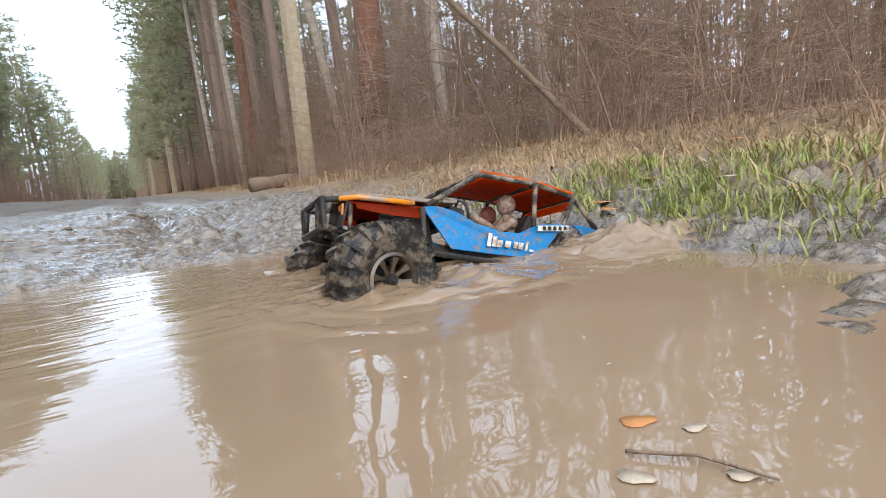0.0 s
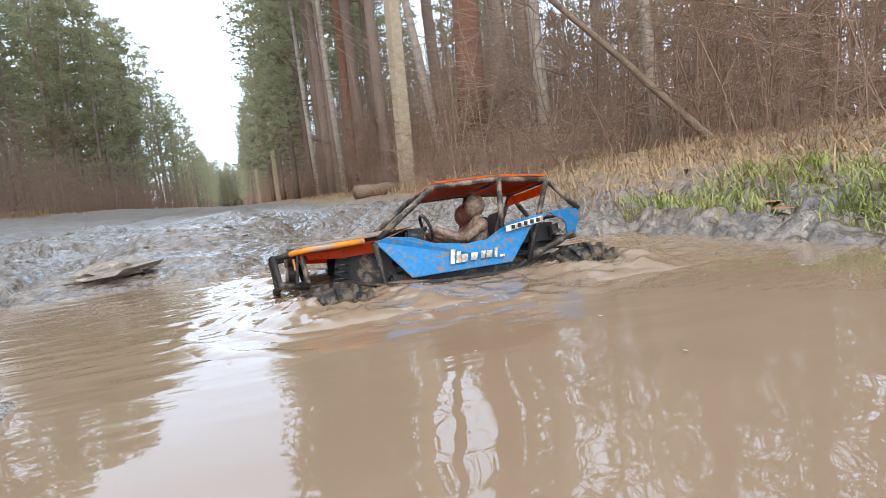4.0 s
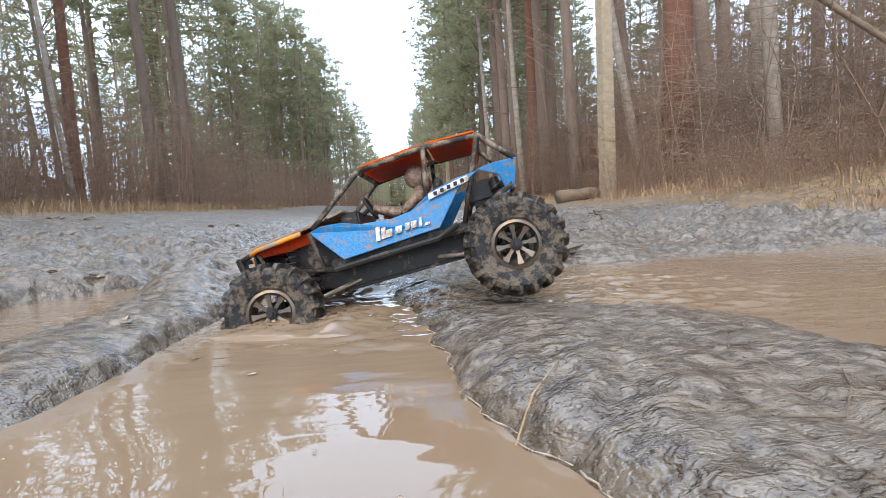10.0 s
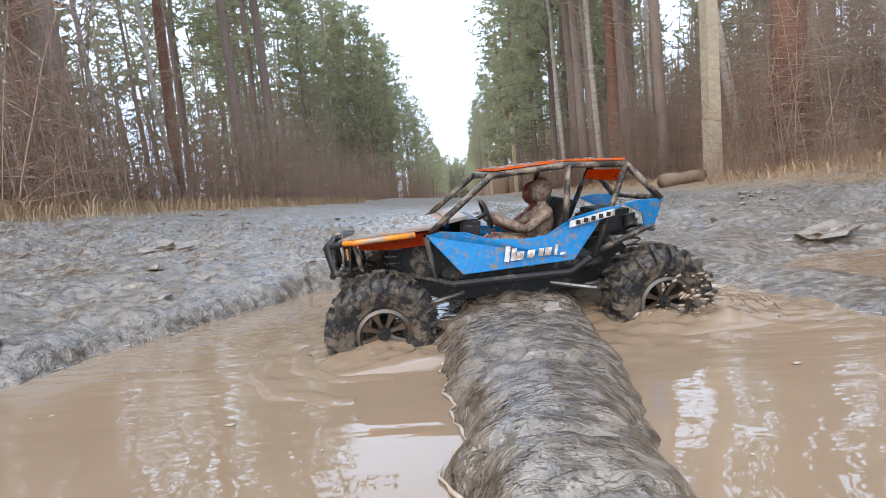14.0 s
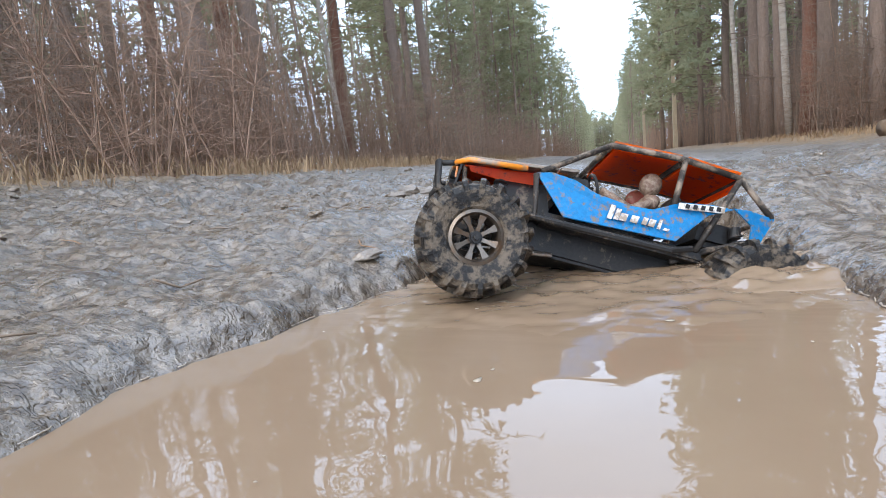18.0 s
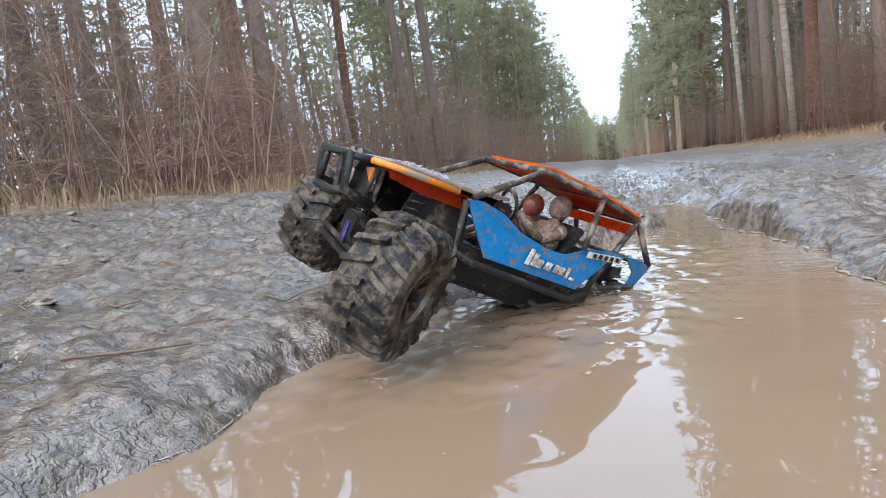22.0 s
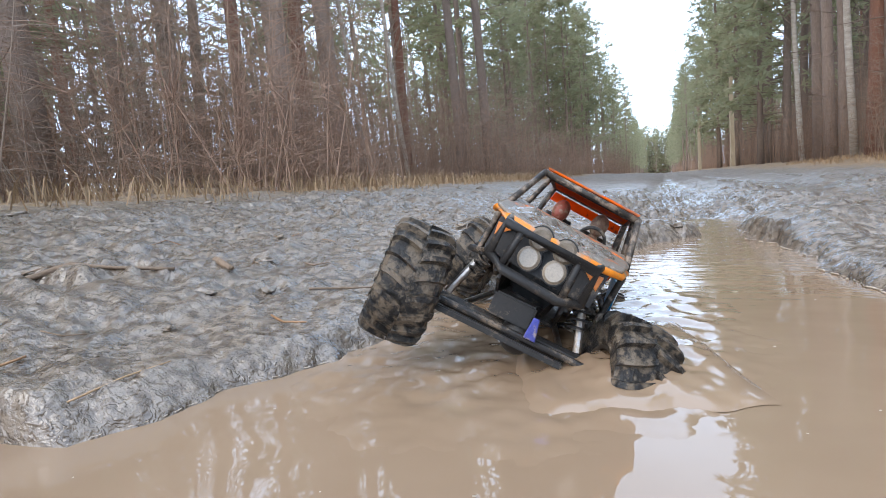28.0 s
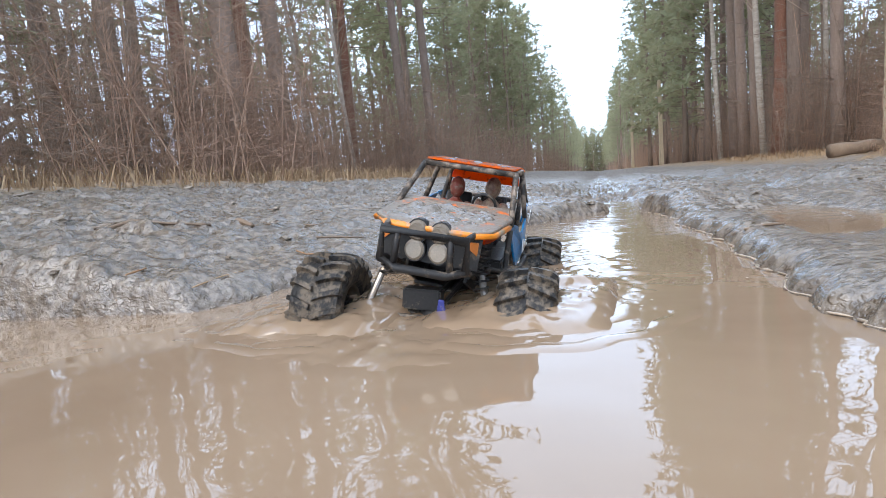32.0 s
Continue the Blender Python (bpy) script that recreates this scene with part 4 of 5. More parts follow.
def leaf(x, y, s, material, label, z=0.0014):
    v, f = [(0, 0, 0)], []
    for k in range(12):
        a = 2 * math.pi * k / 12
        r = s * (0.72 + 0.28 * abs(math.cos(1.5 * a)))
        v.append((r * math.cos(a) * 1.3, r * math.sin(a) * 0.8, 0.03 * s * math.cos(2 * a)))
    n = len(v)
    v += [(a, b, c - 0.04 * s) for a, b, c in v]
    for k in range(12):
        a, b = 1 + k, 1 + (k + 1) % 12
        f += [(0, a, b), (n, n + b, n + a), (a, n + a, n + b, b)]
    ob = mesh_ob("fallen_leaf", v, f, material)
    ob.matrix_basis = pose(x, y, z, 0, 0, (x * 777) % 360)
    return tagged(ob, label, "leaf", "leaves in the water")


for x, y, s, mt in ((0.43, -0.1, 0.0085, LEAF), (0.445, -0.122, 0.0055, LEAF_PALE), (0.39, -0.132, 0.007, LEAF_PALE), (0.425, -0.158, 0.006, LEAF_PALE),
                    (-1.3, 0.0, 0.004, LEAF_PALE), (-1.15, 0.15, 0.004, LEAF_PALE), (-1.4, -0.3, 0.0045, LEAF_PALE), (-0.65, 0.2, 0.004, LEAF_PALE)):
    leaf(x, y, s, mt, "orange leaf afloat on muddy water" if mt is LEAF else "pale wet leaf afloat on muddy water")
fl = random.Random(13)
for i in range(90):  # bits of foam and bubbles
    while True:
        x, y = fl.uniform(-1.7, 0.85), fl.uniform(-0.6, 0.9)
        if ground_z(x, y) < -0.02:
            break
    leaf(x, y, fl.uniform(0.0008, 0.0022), FOAM, "fleck of pale foam on the water", 0.002)
for i in range(26):  # leaves on the bank
    x, y = fl.uniform(0.98, 1.8), fl.uniform(0.0, 1.2)
    leaf(x, y, fl.uniform(0.012, 0.025), fl.choice((LEAF, LEAF_PALE, LEAF)), "dry fallen leaf on the bank", ground_z(x, y) + 0.012)


# ---- the radio-controlled crawler: x ahead, y to its left, origin midway between the axles ----
def tube_bm(points, r, sides=8):
    v, f = [], []
    tube_verts(points, [r] * len(points), sides, v, f)
    bm = bmesh.new()
    vs = [bm.verts.new(p) for p in v]
    for q in f:
        bm.faces.new([vs[i] for i in q])
    bmesh.ops.recalc_face_normals(bm, faces=bm.faces)
    return bm


def slab_bm(outline, thick, bevel=0.0015):
    """A plate: an outline of 3D points, thickened along its normal, with rounded edges."""
    bm = bmesh.new()
    pts = [Vector(p) for p in outline]
    nrm = sum(((pts[i] - pts[0]).cross(pts[i + 1] - pts[0]) for i in range(1, len(pts) - 1)), Vector()).normalized()
    a = [bm.verts.new(p) for p in pts]
    b = [bm.verts.new(p + nrm * thick) for p in pts]
    bm.faces.new(a[::-1])
    bm.faces.new(b)
    for i in range(len(pts)):
        j = (i + 1) % len(pts)
        bm.faces.new((a[i], a[j], b[j], b[i]))
    bmesh.ops.recalc_face_normals(bm, faces=bm.faces)
    if bevel:
        bmesh.ops.bevel(bm, geom=list(bm.edges), offset=bevel, segments=2, affect="EDGES", profile=0.6)
    return bm


def box_bm(lo, hi, bevel=0.003):
    bm = bmesh.new()
    bmesh.ops.create_cube(bm, size=1.0)
    for vert in bm.verts:
        vert.co = Vector([lo[k] + (vert.co[k] + 0.5) * (hi[k] - lo[k]) for k in range(3)])
    bmesh.ops.bevel(bm, geom=list(bm.edges), offset=bevel, segments=2, affect="EDGES")
    return bm


def cyl_bm(a, b, r, sides=16, r2=None):
    v, f = [], []
    tube_verts([a, b], [r, r if r2 is None else r2], sides, v, f)
    bm = bmesh.new()
    vs = [bm.verts.new(p) for p in v]
    for q in f:
        bm.faces.new([vs[i] for i in q])
    bmesh.ops.recalc_face_normals(bm, faces=bm.faces)
    return bm


def coil_bm(a, b, r, wire, turns):
    a, b = Vector(a), Vector(b)
    t = (b - a).normalized()
    u = t.cross(Vector((0, 1, 0.1))).normalized()
    w = t.cross(u)
    pts = [a.lerp(b, i / (turns * 10)) + r * (math.cos(i * 0.628) * u + math.sin(i * 0.628) * w) for i in range(turns * 10 + 1)]
    return tube_bm(pts, wire, 5)




def tyre_bm():
    """A tall mud tyre: rounded carcass and chevron lugs that wrap on to its shoulders."""
    bm = bmesh.new()
    prof = [(0.0295, -0.022), (0.035, -0.027), (0.046, -0.0295), (0.053, -0.0305), (0.0595, -0.027), (0.0625, -0.018), (0.0632, 0),
            (0.0625, 0.018), (0.0595, 0.027), (0.053, 0.0305), (0.046, 0.0295), (0.035, 0.027), (0.0295, 0.022)]
    n = 56
    rings = [[bm.verts.new((r * math.cos(2 * math.pi * k / n), y, r * math.sin(2 * math.pi * k / n))) for r, y in prof] for k in range(n)]
    for k in range(n):
        for i in range(len(prof) - 1):
            bm.faces.new((rings[k][i], rings[k][i + 1], rings[(k + 1) % n][i + 1], rings[(k + 1) % n][i]))

    def lug(path, half, up):
        rows = []
        for ang, r, y in path:
            rows.append([(ang - half, r, y), (ang + half, r, y), (ang + half * 0.75, r + up, y * 1.02), (ang - half * 0.75, r + up, y * 1.02)])
        vs = [[bm.verts.new((r * math.cos(a), y, r * math.sin(a))) for a, r, y in row] for row in rows]
        for i in range(len(vs) - 1):
            for k in range(4):
                bm.faces.new((vs[i][k], vs[i][(k + 1) % 4], vs[i + 1][(k + 1) % 4], vs[i + 1][k]))
        bm.faces.new(vs[0][::-1])
        bm.faces.new(vs[-1])

    count = 19
    for k in range(count):
        for s in (-1, 1):
            a = 2 * math.pi * (k + (0.5 if s > 0 else 0)) / count
            long = k % 2 == 0
            lug([(a + 0.13, 0.0622, s * 0.001), (a + 0.06, 0.0622, s * 0.011), (a, 0.0612, s * 0.022), (a - 0.02, 0.0575, s * 0.0285)] +
                [(a - 0.03, 0.0515, s * 0.0312)] + ([(a - 0.035, 0.044, s * 0.0302)] if long else []), 0.058, 0.0072)
    bmesh.ops.recalc_face_normals(bm, faces=bm.faces)
    return bm


def rim_bm():
    """An eight-spoke wheel with an open face, a barrel and a beadlock ring."""
    bm = bmesh.new()
    n = 48
    prof = [(0.036, -0.022), (0.0405, -0.024), (0.0405, -0.02), (0.034, -0.012), (0.034, 0.014), (0.037, 0.02), (0.0415, 0.0215), (0.0425, 0.0255), (0.0375, 0.027), (0.0345, 0.023), (0.0325, 0.012)]
    rings = [[bm.verts.new((r * math.cos(2 * math.pi * k / n), y, r * math.sin(2 * math.pi * k / n))) for r, y in prof] for k in range(n)]
    for k in range(n):
        for i in range(len(prof) - 1):
            bm.faces.new((rings[k][i], rings[k][i + 1], rings[(k + 1) % n][i + 1], rings[(k + 1) % n][i]))
    for k in range(8):
        a = 2 * math.pi * k / 8
        c, s = math.cos(a), math.sin(a)
        outline = []
        for r, w, y in ((0.008, 0.0035, 0.018), (0.02, 0.0028, 0.02), (0.036, 0.006, 0.023)):
            for sg in (-1, 1):
                for yy in (y, y - 0.005):
                    outline.append(bm.verts.new((r * c - sg * w * s, yy, r * s + sg * w * c)))
        for i in range(2):
            q = outline[i * 4:i * 4 + 8]
            for p in ((0, 2, 6, 4), (1, 5, 7, 3), (0, 4, 5, 1), (2, 3, 7, 6)):
                bm.faces.new([q[m] for m in p])
    bmesh.ops.recalc_face_normals(bm, faces=bm.faces)
    return bm


def hub_bm():
    bm = bmesh.new()
    for y0, y1, r in ((0.005, 0.02, 0.0105), (0.02, 0.0235, 0.0085), (0.0235, 0.028, 0.0045)):
        c = cyl_bm((0, y0, 0), (0, y1, 0), r, 12 if r > 0.005 else 6)
        me = bpy.data.meshes.new("tmp")
        c.to_mesh(me)
        c.free()
        bm.from_mesh(me)
        bpy.data.meshes.remove(me)
    return bm


car = tagged(new("crawler_car"), "muddy blue and orange toy rock crawler with big black tyres", "toy car")
for s in (1, -1):  # painted side panels with their stickers
    y = lambda v: s * v
    side = [(0.118, y(0.076), 0.097), (0.1, y(0.079), 0.101), (0.072, y(0.081), 0.098), (0.045, y(0.082), 0.088), (0.0, y(0.083), 0.083), (-0.03, y(0.083), 0.086),
            (-0.062, y(0.082), 0.104), (-0.1, y(0.078), 0.112), (-0.13, y(0.076), 0.114), (-0.1, y(0.08), 0.098), (-0.066, y(0.089), 0.052), (0.076, y(0.088), 0.046)]
    if s < 0:
        side = side[::-1]
    panel = part("side_panel", slab_bm(side, 0.003, 0.001), BLUE, car, "glossy blue side panel splashed with mud")
    tail = [(-0.128, y(0.077), 0.115), (-0.15, y(0.075), 0.118), (-0.186, y(0.071), 0.117), (-0.176, y(0.069), 0.078), (-0.163, y(0.07), 0.084), (-0.158, y(0.073), 0.101)]
    part("tail_panel", slab_bm(tail if s > 0 else tail[::-1], 0.003, 0.001), BLUE, car, "blue tail panel")
    # the white drip-shaped emblem, as plain shapes
    marks = [(0.022, 0.067, 0.006, 0.019), (0.014, 0.066, 0.006, 0.015), (0.006, 0.064, 0.009, 0.01), (-0.008, 0.065, 0.009, 0.0095), (-0.021, 0.066, 0.006, 0.0095),
             (-0.03, 0.066, 0.008, 0.0095), (-0.04, 0.067, 0.004, 0.013), (-0.049, 0.062, 0.007, 0.003)]
    for mx, mz, w, h in marks:
        tilt = 0.004
        yy = y(0.0925 - 0.13 * (mz - 0.046))
        q = [(mx - w / 2, yy, mz - h / 2), (mx + w / 2, yy, mz - h / 2), (mx + w / 2 - tilt * 0.4, yy - y(0.13 * h), mz + h / 2), (mx - w / 2 - tilt * 0.4, yy - y(0.13 * h), mz + h / 2)]
        part("emblem_stroke", slab_bm(q if s < 0 else q[::-1], 0.0012, 0), WHITE, panel, "white emblem stroke")
    q = [(-0.058, y(0.0865), 0.093), (-0.115, y(0.0835), 0.103), (-0.115, y(0.083), 0.111), (-0.058, y(0.086), 0.101)]
    plate = part("number_plate", slab_bm(q if s > 0 else q[::-1], 0.001, 0), WHITE, panel, "small white plate with dark bars")
    for k in range(5):
        bx = -0.066 - k * 0.0095
        yy = y(0.0875 + 0.045 * (bx + 0.066))
        z0 = 0.0965 - 0.17 * (bx + 0.066)
        q = [(bx, yy, z0), (bx - 0.005, yy, z0), (bx - 0.005, yy, z0 + 0.005), (bx, yy, z0 + 0.005)]
        part("dark_bar", slab_bm(q if s > 0 else q[::-1], 0.0008, 0), BLACK, panel)
    # inner wing and its red lining under the bonnet
    q = [(0.205, y(0.062), 0.09), (0.12, y(0.066), 0.096), (0.112, y(0.065), 0.084), (0.16, y(0.062), 0.081), (0.2, y(0.06), 0.083)]
    part("inner_wing", slab_bm(q if s > 0 else q[::-1], 0.002, 0), LINING, car, "red and black inner wing")
    q = [(0.165, y(0.052), 0.09), (0.1, y(0.055), 0.09), (0.085, y(0.055), 0.045), (0.17, y(0.045), 0.035)]
    part("engine_bay_wall", slab_bm(q if s > 0 else q[::-1], 0.004, 0), BLACK, car)
    part("rock_slider", tube_bm([(0.12, y(0.07), 0.042), (0.09, y(0.09), 0.036), (-0.06, y(0.092), 0.038), (-0.09, y(0.08), 0.05)], 0.0042), BLACK, car, "black slider bar")
    for pts in ([(0.112, y(0.075), 0.1), (0.04, y(0.062), 0.158)], [(0.04, y(0.062), 0.158), (-0.062, y(0.062), 0.164), (-0.136, y(0.058), 0.16)],
                [(-0.136, y(0.058), 0.16), (-0.182, y(0.07), 0.117)], [(-0.062, y(0.062), 0.164), (-0.055, y(0.08), 0.1)],
                [(0.16, y(0.062), 0.05), (0.108, y(0.078), 0.04), (0.118, y(0.076), 0.095)], [(-0.1, y(0.07), 0.05), (-0.136, y(0.058), 0.16)],
                [(0.21, y(0.055), 0.092), (0.2, y(0.045), 0.05), (0.13, y(0.045), 0.03)]):
        part("cage_tube", tube_bm(pts, 0.0038), CAGE, car, smooth=True)
    part("rear_strut", tube_bm([(-0.175, y(0.068), 0.085), (-0.12, y(0.06), 0.06), (-0.08, y(0.05), 0.035)], 0.0042), CAGE, car)
for pts in ([(0.04, 0.062, 0.158), (0.04, -0.062, 0.158)], [(-0.062, 0.062, 0.164), (-0.062, -0.062, 0.164)], [(-0.136, 0.058, 0.16), (-0.136, -0.058, 0.16)],
            [(-0.182, 0.07, 0.117), (-0.182, -0.07, 0.117)], [(-0.176, 0.069, 0.08), (-0.176, -0.069, 0.08)]):
    part("cage_crossbar", tube_bm(pts, 0.0038), CAGE, car, smooth=True)
hood = part("bonnet", slab_bm([(0.222, 0.052, 0.093), (0.208, 0.07, 0.097), (0.11, 0.076, 0.103), (0.092, 0.073, 0.108), (0.09, -0.073, 0.108), (0.11, -0.076, 0.103), (0.208, -0.07, 0.097), (0.222, -0.052, 0.093)], 0.0035, 0.0015),
            ORANGE, car, "orange bonnet caked with mud")
part("bonnet_lip", tube_bm([(0.13, 0.0755, 0.099), (0.205, 0.0705, 0.0945), (0.222, 0.053, 0.0925), (0.225, 0.0, 0.0925), (0.222, -0.053, 0.0925), (0.205, -0.0705, 0.0945), (0.13, -0.0755, 0.099)], 0.0036), shade("bare_orange", (0.9, 0.27, 0.015), 0.4, scale=18, mud=0.3, mud_scale=30), hood, "clean bright orange front edge", True)
part("bonnet_lining", slab_bm([(0.21, 0.06, 0.088), (0.1, 0.066, 0.099), (0.1, -0.066, 0.099), (0.21, -0.06, 0.088)], 0.002, 0), LINING, hood, "red underside of the bonnet")
for x0, x1, z0, z1 in ((0.036, -0.058, 0.163, 0.1685), (-0.066, -0.134, 0.1685, 0.165)):
    roof = part("roof_panel", slab_bm([(x0, 0.061, z0), (x1, 0.061, z1), (x1, -0.061, z1), (x0, -0.061, z0)], 0.0025, 0.001), ROOF, car, "orange roof panel crusted with mud")
    part("roof_lining", slab_bm([(x0 - 0.003, -0.056, z0 - 0.005), (x1 + 0.003, -0.056, z1 - 0.005), (x1 + 0.003, 0.056, z1 - 0.005), (x0 - 0.003, 0.056, z0 - 0.005)], 0.002, 0), LINING, roof, "bright orange-red underside with black streaks")


def crust_bm(x0, x1, half, level, seed, cover):
    """Caked mud on a panel: a lumpy sheet that comes through only where it is thick."""
    bm = bmesh.new()
    n, m = 44, 40
    rows = []
    for i in range(n + 1):
        x = x0 + (x1 - x0) * i / n
        row = []
        for j in range(m + 1):
            y = half * (2 * j / m - 1)
            p = Vector((x * 38 + seed, y * 38, seed))
            k = 0.6 * noise.noise(p) + 0.4 * noise.noise(p * 2.3) + 0.28 * noise.noise(p * 5.1) + cover
            edge = min(1.0, 8 * min(i / n, 1 - i / n, j / m, 1 - j / m))
            row.append(bm.verts.new((x, y, level(x) + (0.011 * k if k > 0 else 0.002 * k) * edge - 0.0022 * (1 - edge) - 0.0004)))
        rows.append(row)
    for i in range(n):
        for j in range(m):
            bm.faces.new((rows[i][j], rows[i][j + 1], rows[i + 1][j + 1], rows[i + 1][j]))
    bmesh.ops.recalc_face_normals(bm, faces=bm.faces)
    return bm


part("mud_crust", crust_bm(0.212, 0.094, 0.068, lambda x: 0.0967 + (0.215 - x) * 0.113, 1.0, 0.2), CAKED, hood, "wet grey mud caked on the bonnet", True)
for roof_x0, roof_x1, lev in ((0.034, -0.056, lambda x: 0.1655 + (0.036 - x) * 0.0585), (-0.068, -0.132, lambda x: 0.171 - (-0.066 - x) * 0.0515)):
    part("mud_crust", crust_bm(roof_x0, roof_x1, 0.058, lev, 5.0, -0.22), CAKED, car, "wet mud caked on the roof", True)
part("rear_cabin_wall", slab_bm([(-0.132, -0.054, 0.154), (-0.132, 0.054, 0.154), (-0.128, 0.056, 0.142), (-0.128, -0.056, 0.142)], 0.0025, 0), LINING, car, "orange-red rear cabin panel")
part("cowl", slab_bm([(0.09, 0.072, 0.108), (0.068, 0.07, 0.112), (0.068, -0.07, 0.112), (0.09, -0.072, 0.108)], 0.004, 0.001), ORANGE, car, "mud-crusted cowl")
part("dashboard", box_bm((0.05, -0.06, 0.085), (0.075, 0.06, 0.11)), BLACK, car)
part("floor_tub", box_bm((-0.11, -0.072, 0.038), (0.1, 0.072, 0.052)), BLACK, car)
part("skid_plate", slab_bm([(0.1, 0.04, 0.006), (0.1, -0.04, 0.006), (-0.09, -0.04, 0.006), (-0.09, 0.04, 0.006)], 0.005), BLACK, car, "black skid plate under the chassis")
for y in (0.038, -0.038):
    part("chassis_rail", slab_bm([(0.17, y, 0.03), (0.1, y, 0.006), (-0.09, y, 0.006), (-0.17, y, 0.04), (-0.15, y, 0.06), (-0.08, y, 0.042), (0.1, y, 0.042), (0.16, y, 0.06)], 0.004, 0.001), BLACK, car)
part("gearbox", box_bm((0.0, -0.03, 0.012), (0.07, 0.03, 0.045), 0.006), BLACK, car)
part("motor", cyl_bm((0.06, -0.02, 0.055), (0.13, -0.02, 0.055), 0.018), BLACK, car)
part("fuel_cell", box_bm((-0.165, -0.045, 0.07), (-0.11, 0.045, 0.105), 0.008), BLACK, car, "black box behind the cabin")
for y in (0.03, -0.03):
    part("seat", slab_bm([(-0.005, y - 0.024, 0.055), (-0.005, y + 0.024, 0.055), (-0.05, y + 0.024, 0.06), (-0.05, y - 0.024, 0.06)], 0.012, 0.004), BLACK, car)
    part("seat_back", slab_bm([(-0.045, y + 0.024, 0.06), (-0.045, y - 0.024, 0.06), (-0.068, y - 0.022, 0.125), (-0.068, y + 0.022, 0.125)], 0.01, 0.004), BLACK, car)
wheel_rim = bmesh.new()
bmesh.ops.create_circle(wheel_rim, segments=8, radius=0.0022, matrix=Matrix.Translation((0.018, 0, 0)) @ Matrix.Rotation(math.pi / 2, 4, "X"))
bmesh.ops.spin(wheel_rim, geom=wheel_rim.edges[:] + wheel_rim.verts[:], cent=(0, 0, 0), axis=(0, 0, 1), angle=2 * math.pi, steps=24)
bmesh.ops.rotate(wheel_rim, verts=wheel_rim.verts, cent=(0, 0, 0), matrix=Matrix.Rotation(radians(-65), 3, "Y"))
bmesh.ops.translate(wheel_rim, verts=wheel_rim.verts, vec=(0.038, 0.03, 0.112))
part("steering_wheel", wheel_rim, BLACK, car)
part("steering_column", cyl_bm((0.065, 0.03, 0.1), (0.038, 0.03, 0.112), 0.003, 8), BLACK, car)


def figure_bm():
    """The plain seated dummy: one lump of rounded forms."""
    bm = bmesh.new()

    def blob(c, r, q=(1, 1, 1)):
        res = bmesh.ops.create_uvsphere(bm, u_segments=12, v_segments=8, radius=r)
        for vert in res["verts"]:
            vert.co = Vector((vert.co.x * q[0], vert.co.y * q[1], vert.co.z * q[2])) + Vector(c)

    def limb(a, b, r):
        v, f = [], []
        tube_verts([a, Vector(a).lerp(Vector(b), 0.5), b], [r, r * 0.95, r * 0.8], 8, v, f)
        vs = [bm.verts.new(p) for p in v]
        for q in f:
            bm.faces.new([vs[i] for i in q])

    blob((-0.038, 0.03, 0.136), 0.0145, (1.1, 0.9, 1.05))
    blob((-0.04, 0.03, 0.118), 0.007)
    blob((-0.04, 0.03, 0.095), 0.021, (0.8, 1.0, 1.25))
    blob((-0.036, 0.03, 0.072), 0.018, (1.0, 1.1, 0.8))
    for s in (-1, 1):
        blob((-0.04, 0.03 + s * 0.02, 0.108), 0.0095)
        limb((-0.04, 0.03 + s * 0.021, 0.108), (-0.012, 0.03 + s * 0.024, 0.09), 0.0075)
        limb((-0.012, 0.03 + s * 0.024, 0.09), (0.03, 0.03 + s * 0.014, 0.108), 0.0065)
        limb((-0.03, 0.03 + s * 0.012, 0.07), (0.02, 0.03 + s * 0.014, 0.078), 0.009)
        limb((0.02, 0.03 + s * 0.014, 0.078), (0.05, 0.03 + s * 0.014, 0.056), 0.0075)
    return bm


part("driver_dummy", figure_bm(), FIGURE, car, "mud-coated plastic dummy seated at the wheel", True)
rider = figure_bm()
bmesh.ops.translate(rider, verts=rider.verts, vec=(-0.004, -0.06, -0.006))
part("passenger_dummy", rider, FIGURE_RED, car, "red-brown plastic dummy in the other seat", True)
# front bumper, lamps, servo
bumper = part("front_bumper", tube_bm([(0.2, 0.046, 0.05), (0.238, 0.05, 0.055), (0.246, 0.048, 0.088), (0.246, -0.048, 0.088), (0.238, -0.05, 0.055), (0.2, -0.046, 0.05)], 0.0052), BLACK, car, "black tubular front bumper", True)
part("bumper_bar", tube_bm([(0.238, 0.05, 0.055), (0.243, 0.03, 0.048), (0.243, -0.03, 0.048), (0.238, -0.05, 0.055)], 0.0048), BLACK, bumper, smooth=True)
for y in (0.03, -0.03):
    part("bumper_bar", tube_bm([(0.246, y, 0.088), (0.24, y * 1.1, 0.048)], 0.004), BLACK, bumper, smooth=True)
    part("bumper_stay", tube_bm([(0.246, y * 1.5, 0.088), (0.215, y * 1.7, 0.094)], 0.004), BLACK, bumper, smooth=True)
MUDDY_LENS = shade("mud_caked_lens", (0.17, 0.14, 0.105), 0.4, second=(0.12, 0.1, 0.075), scale=60, bump=0.8, bump_scale=200)
for y, z, glass in ((0.0145, 0.068, LENS), (-0.0145, 0.068, LENS), (0.0135, 0.089, MUDDY_LENS), (-0.0135, 0.089, MUDDY_LENS)):
    lamp = part("headlight", cyl_bm((0.212, y, z), (0.226, y, z), 0.0132, 20), BLACK, car, "round spotlight filmed with mud" if glass is LENS else "round spotlight caked with mud")
    part("lens", cyl_bm((0.2255, y, z), (0.229, y, z), 0.0122, 20, 0.009), glass, lamp)
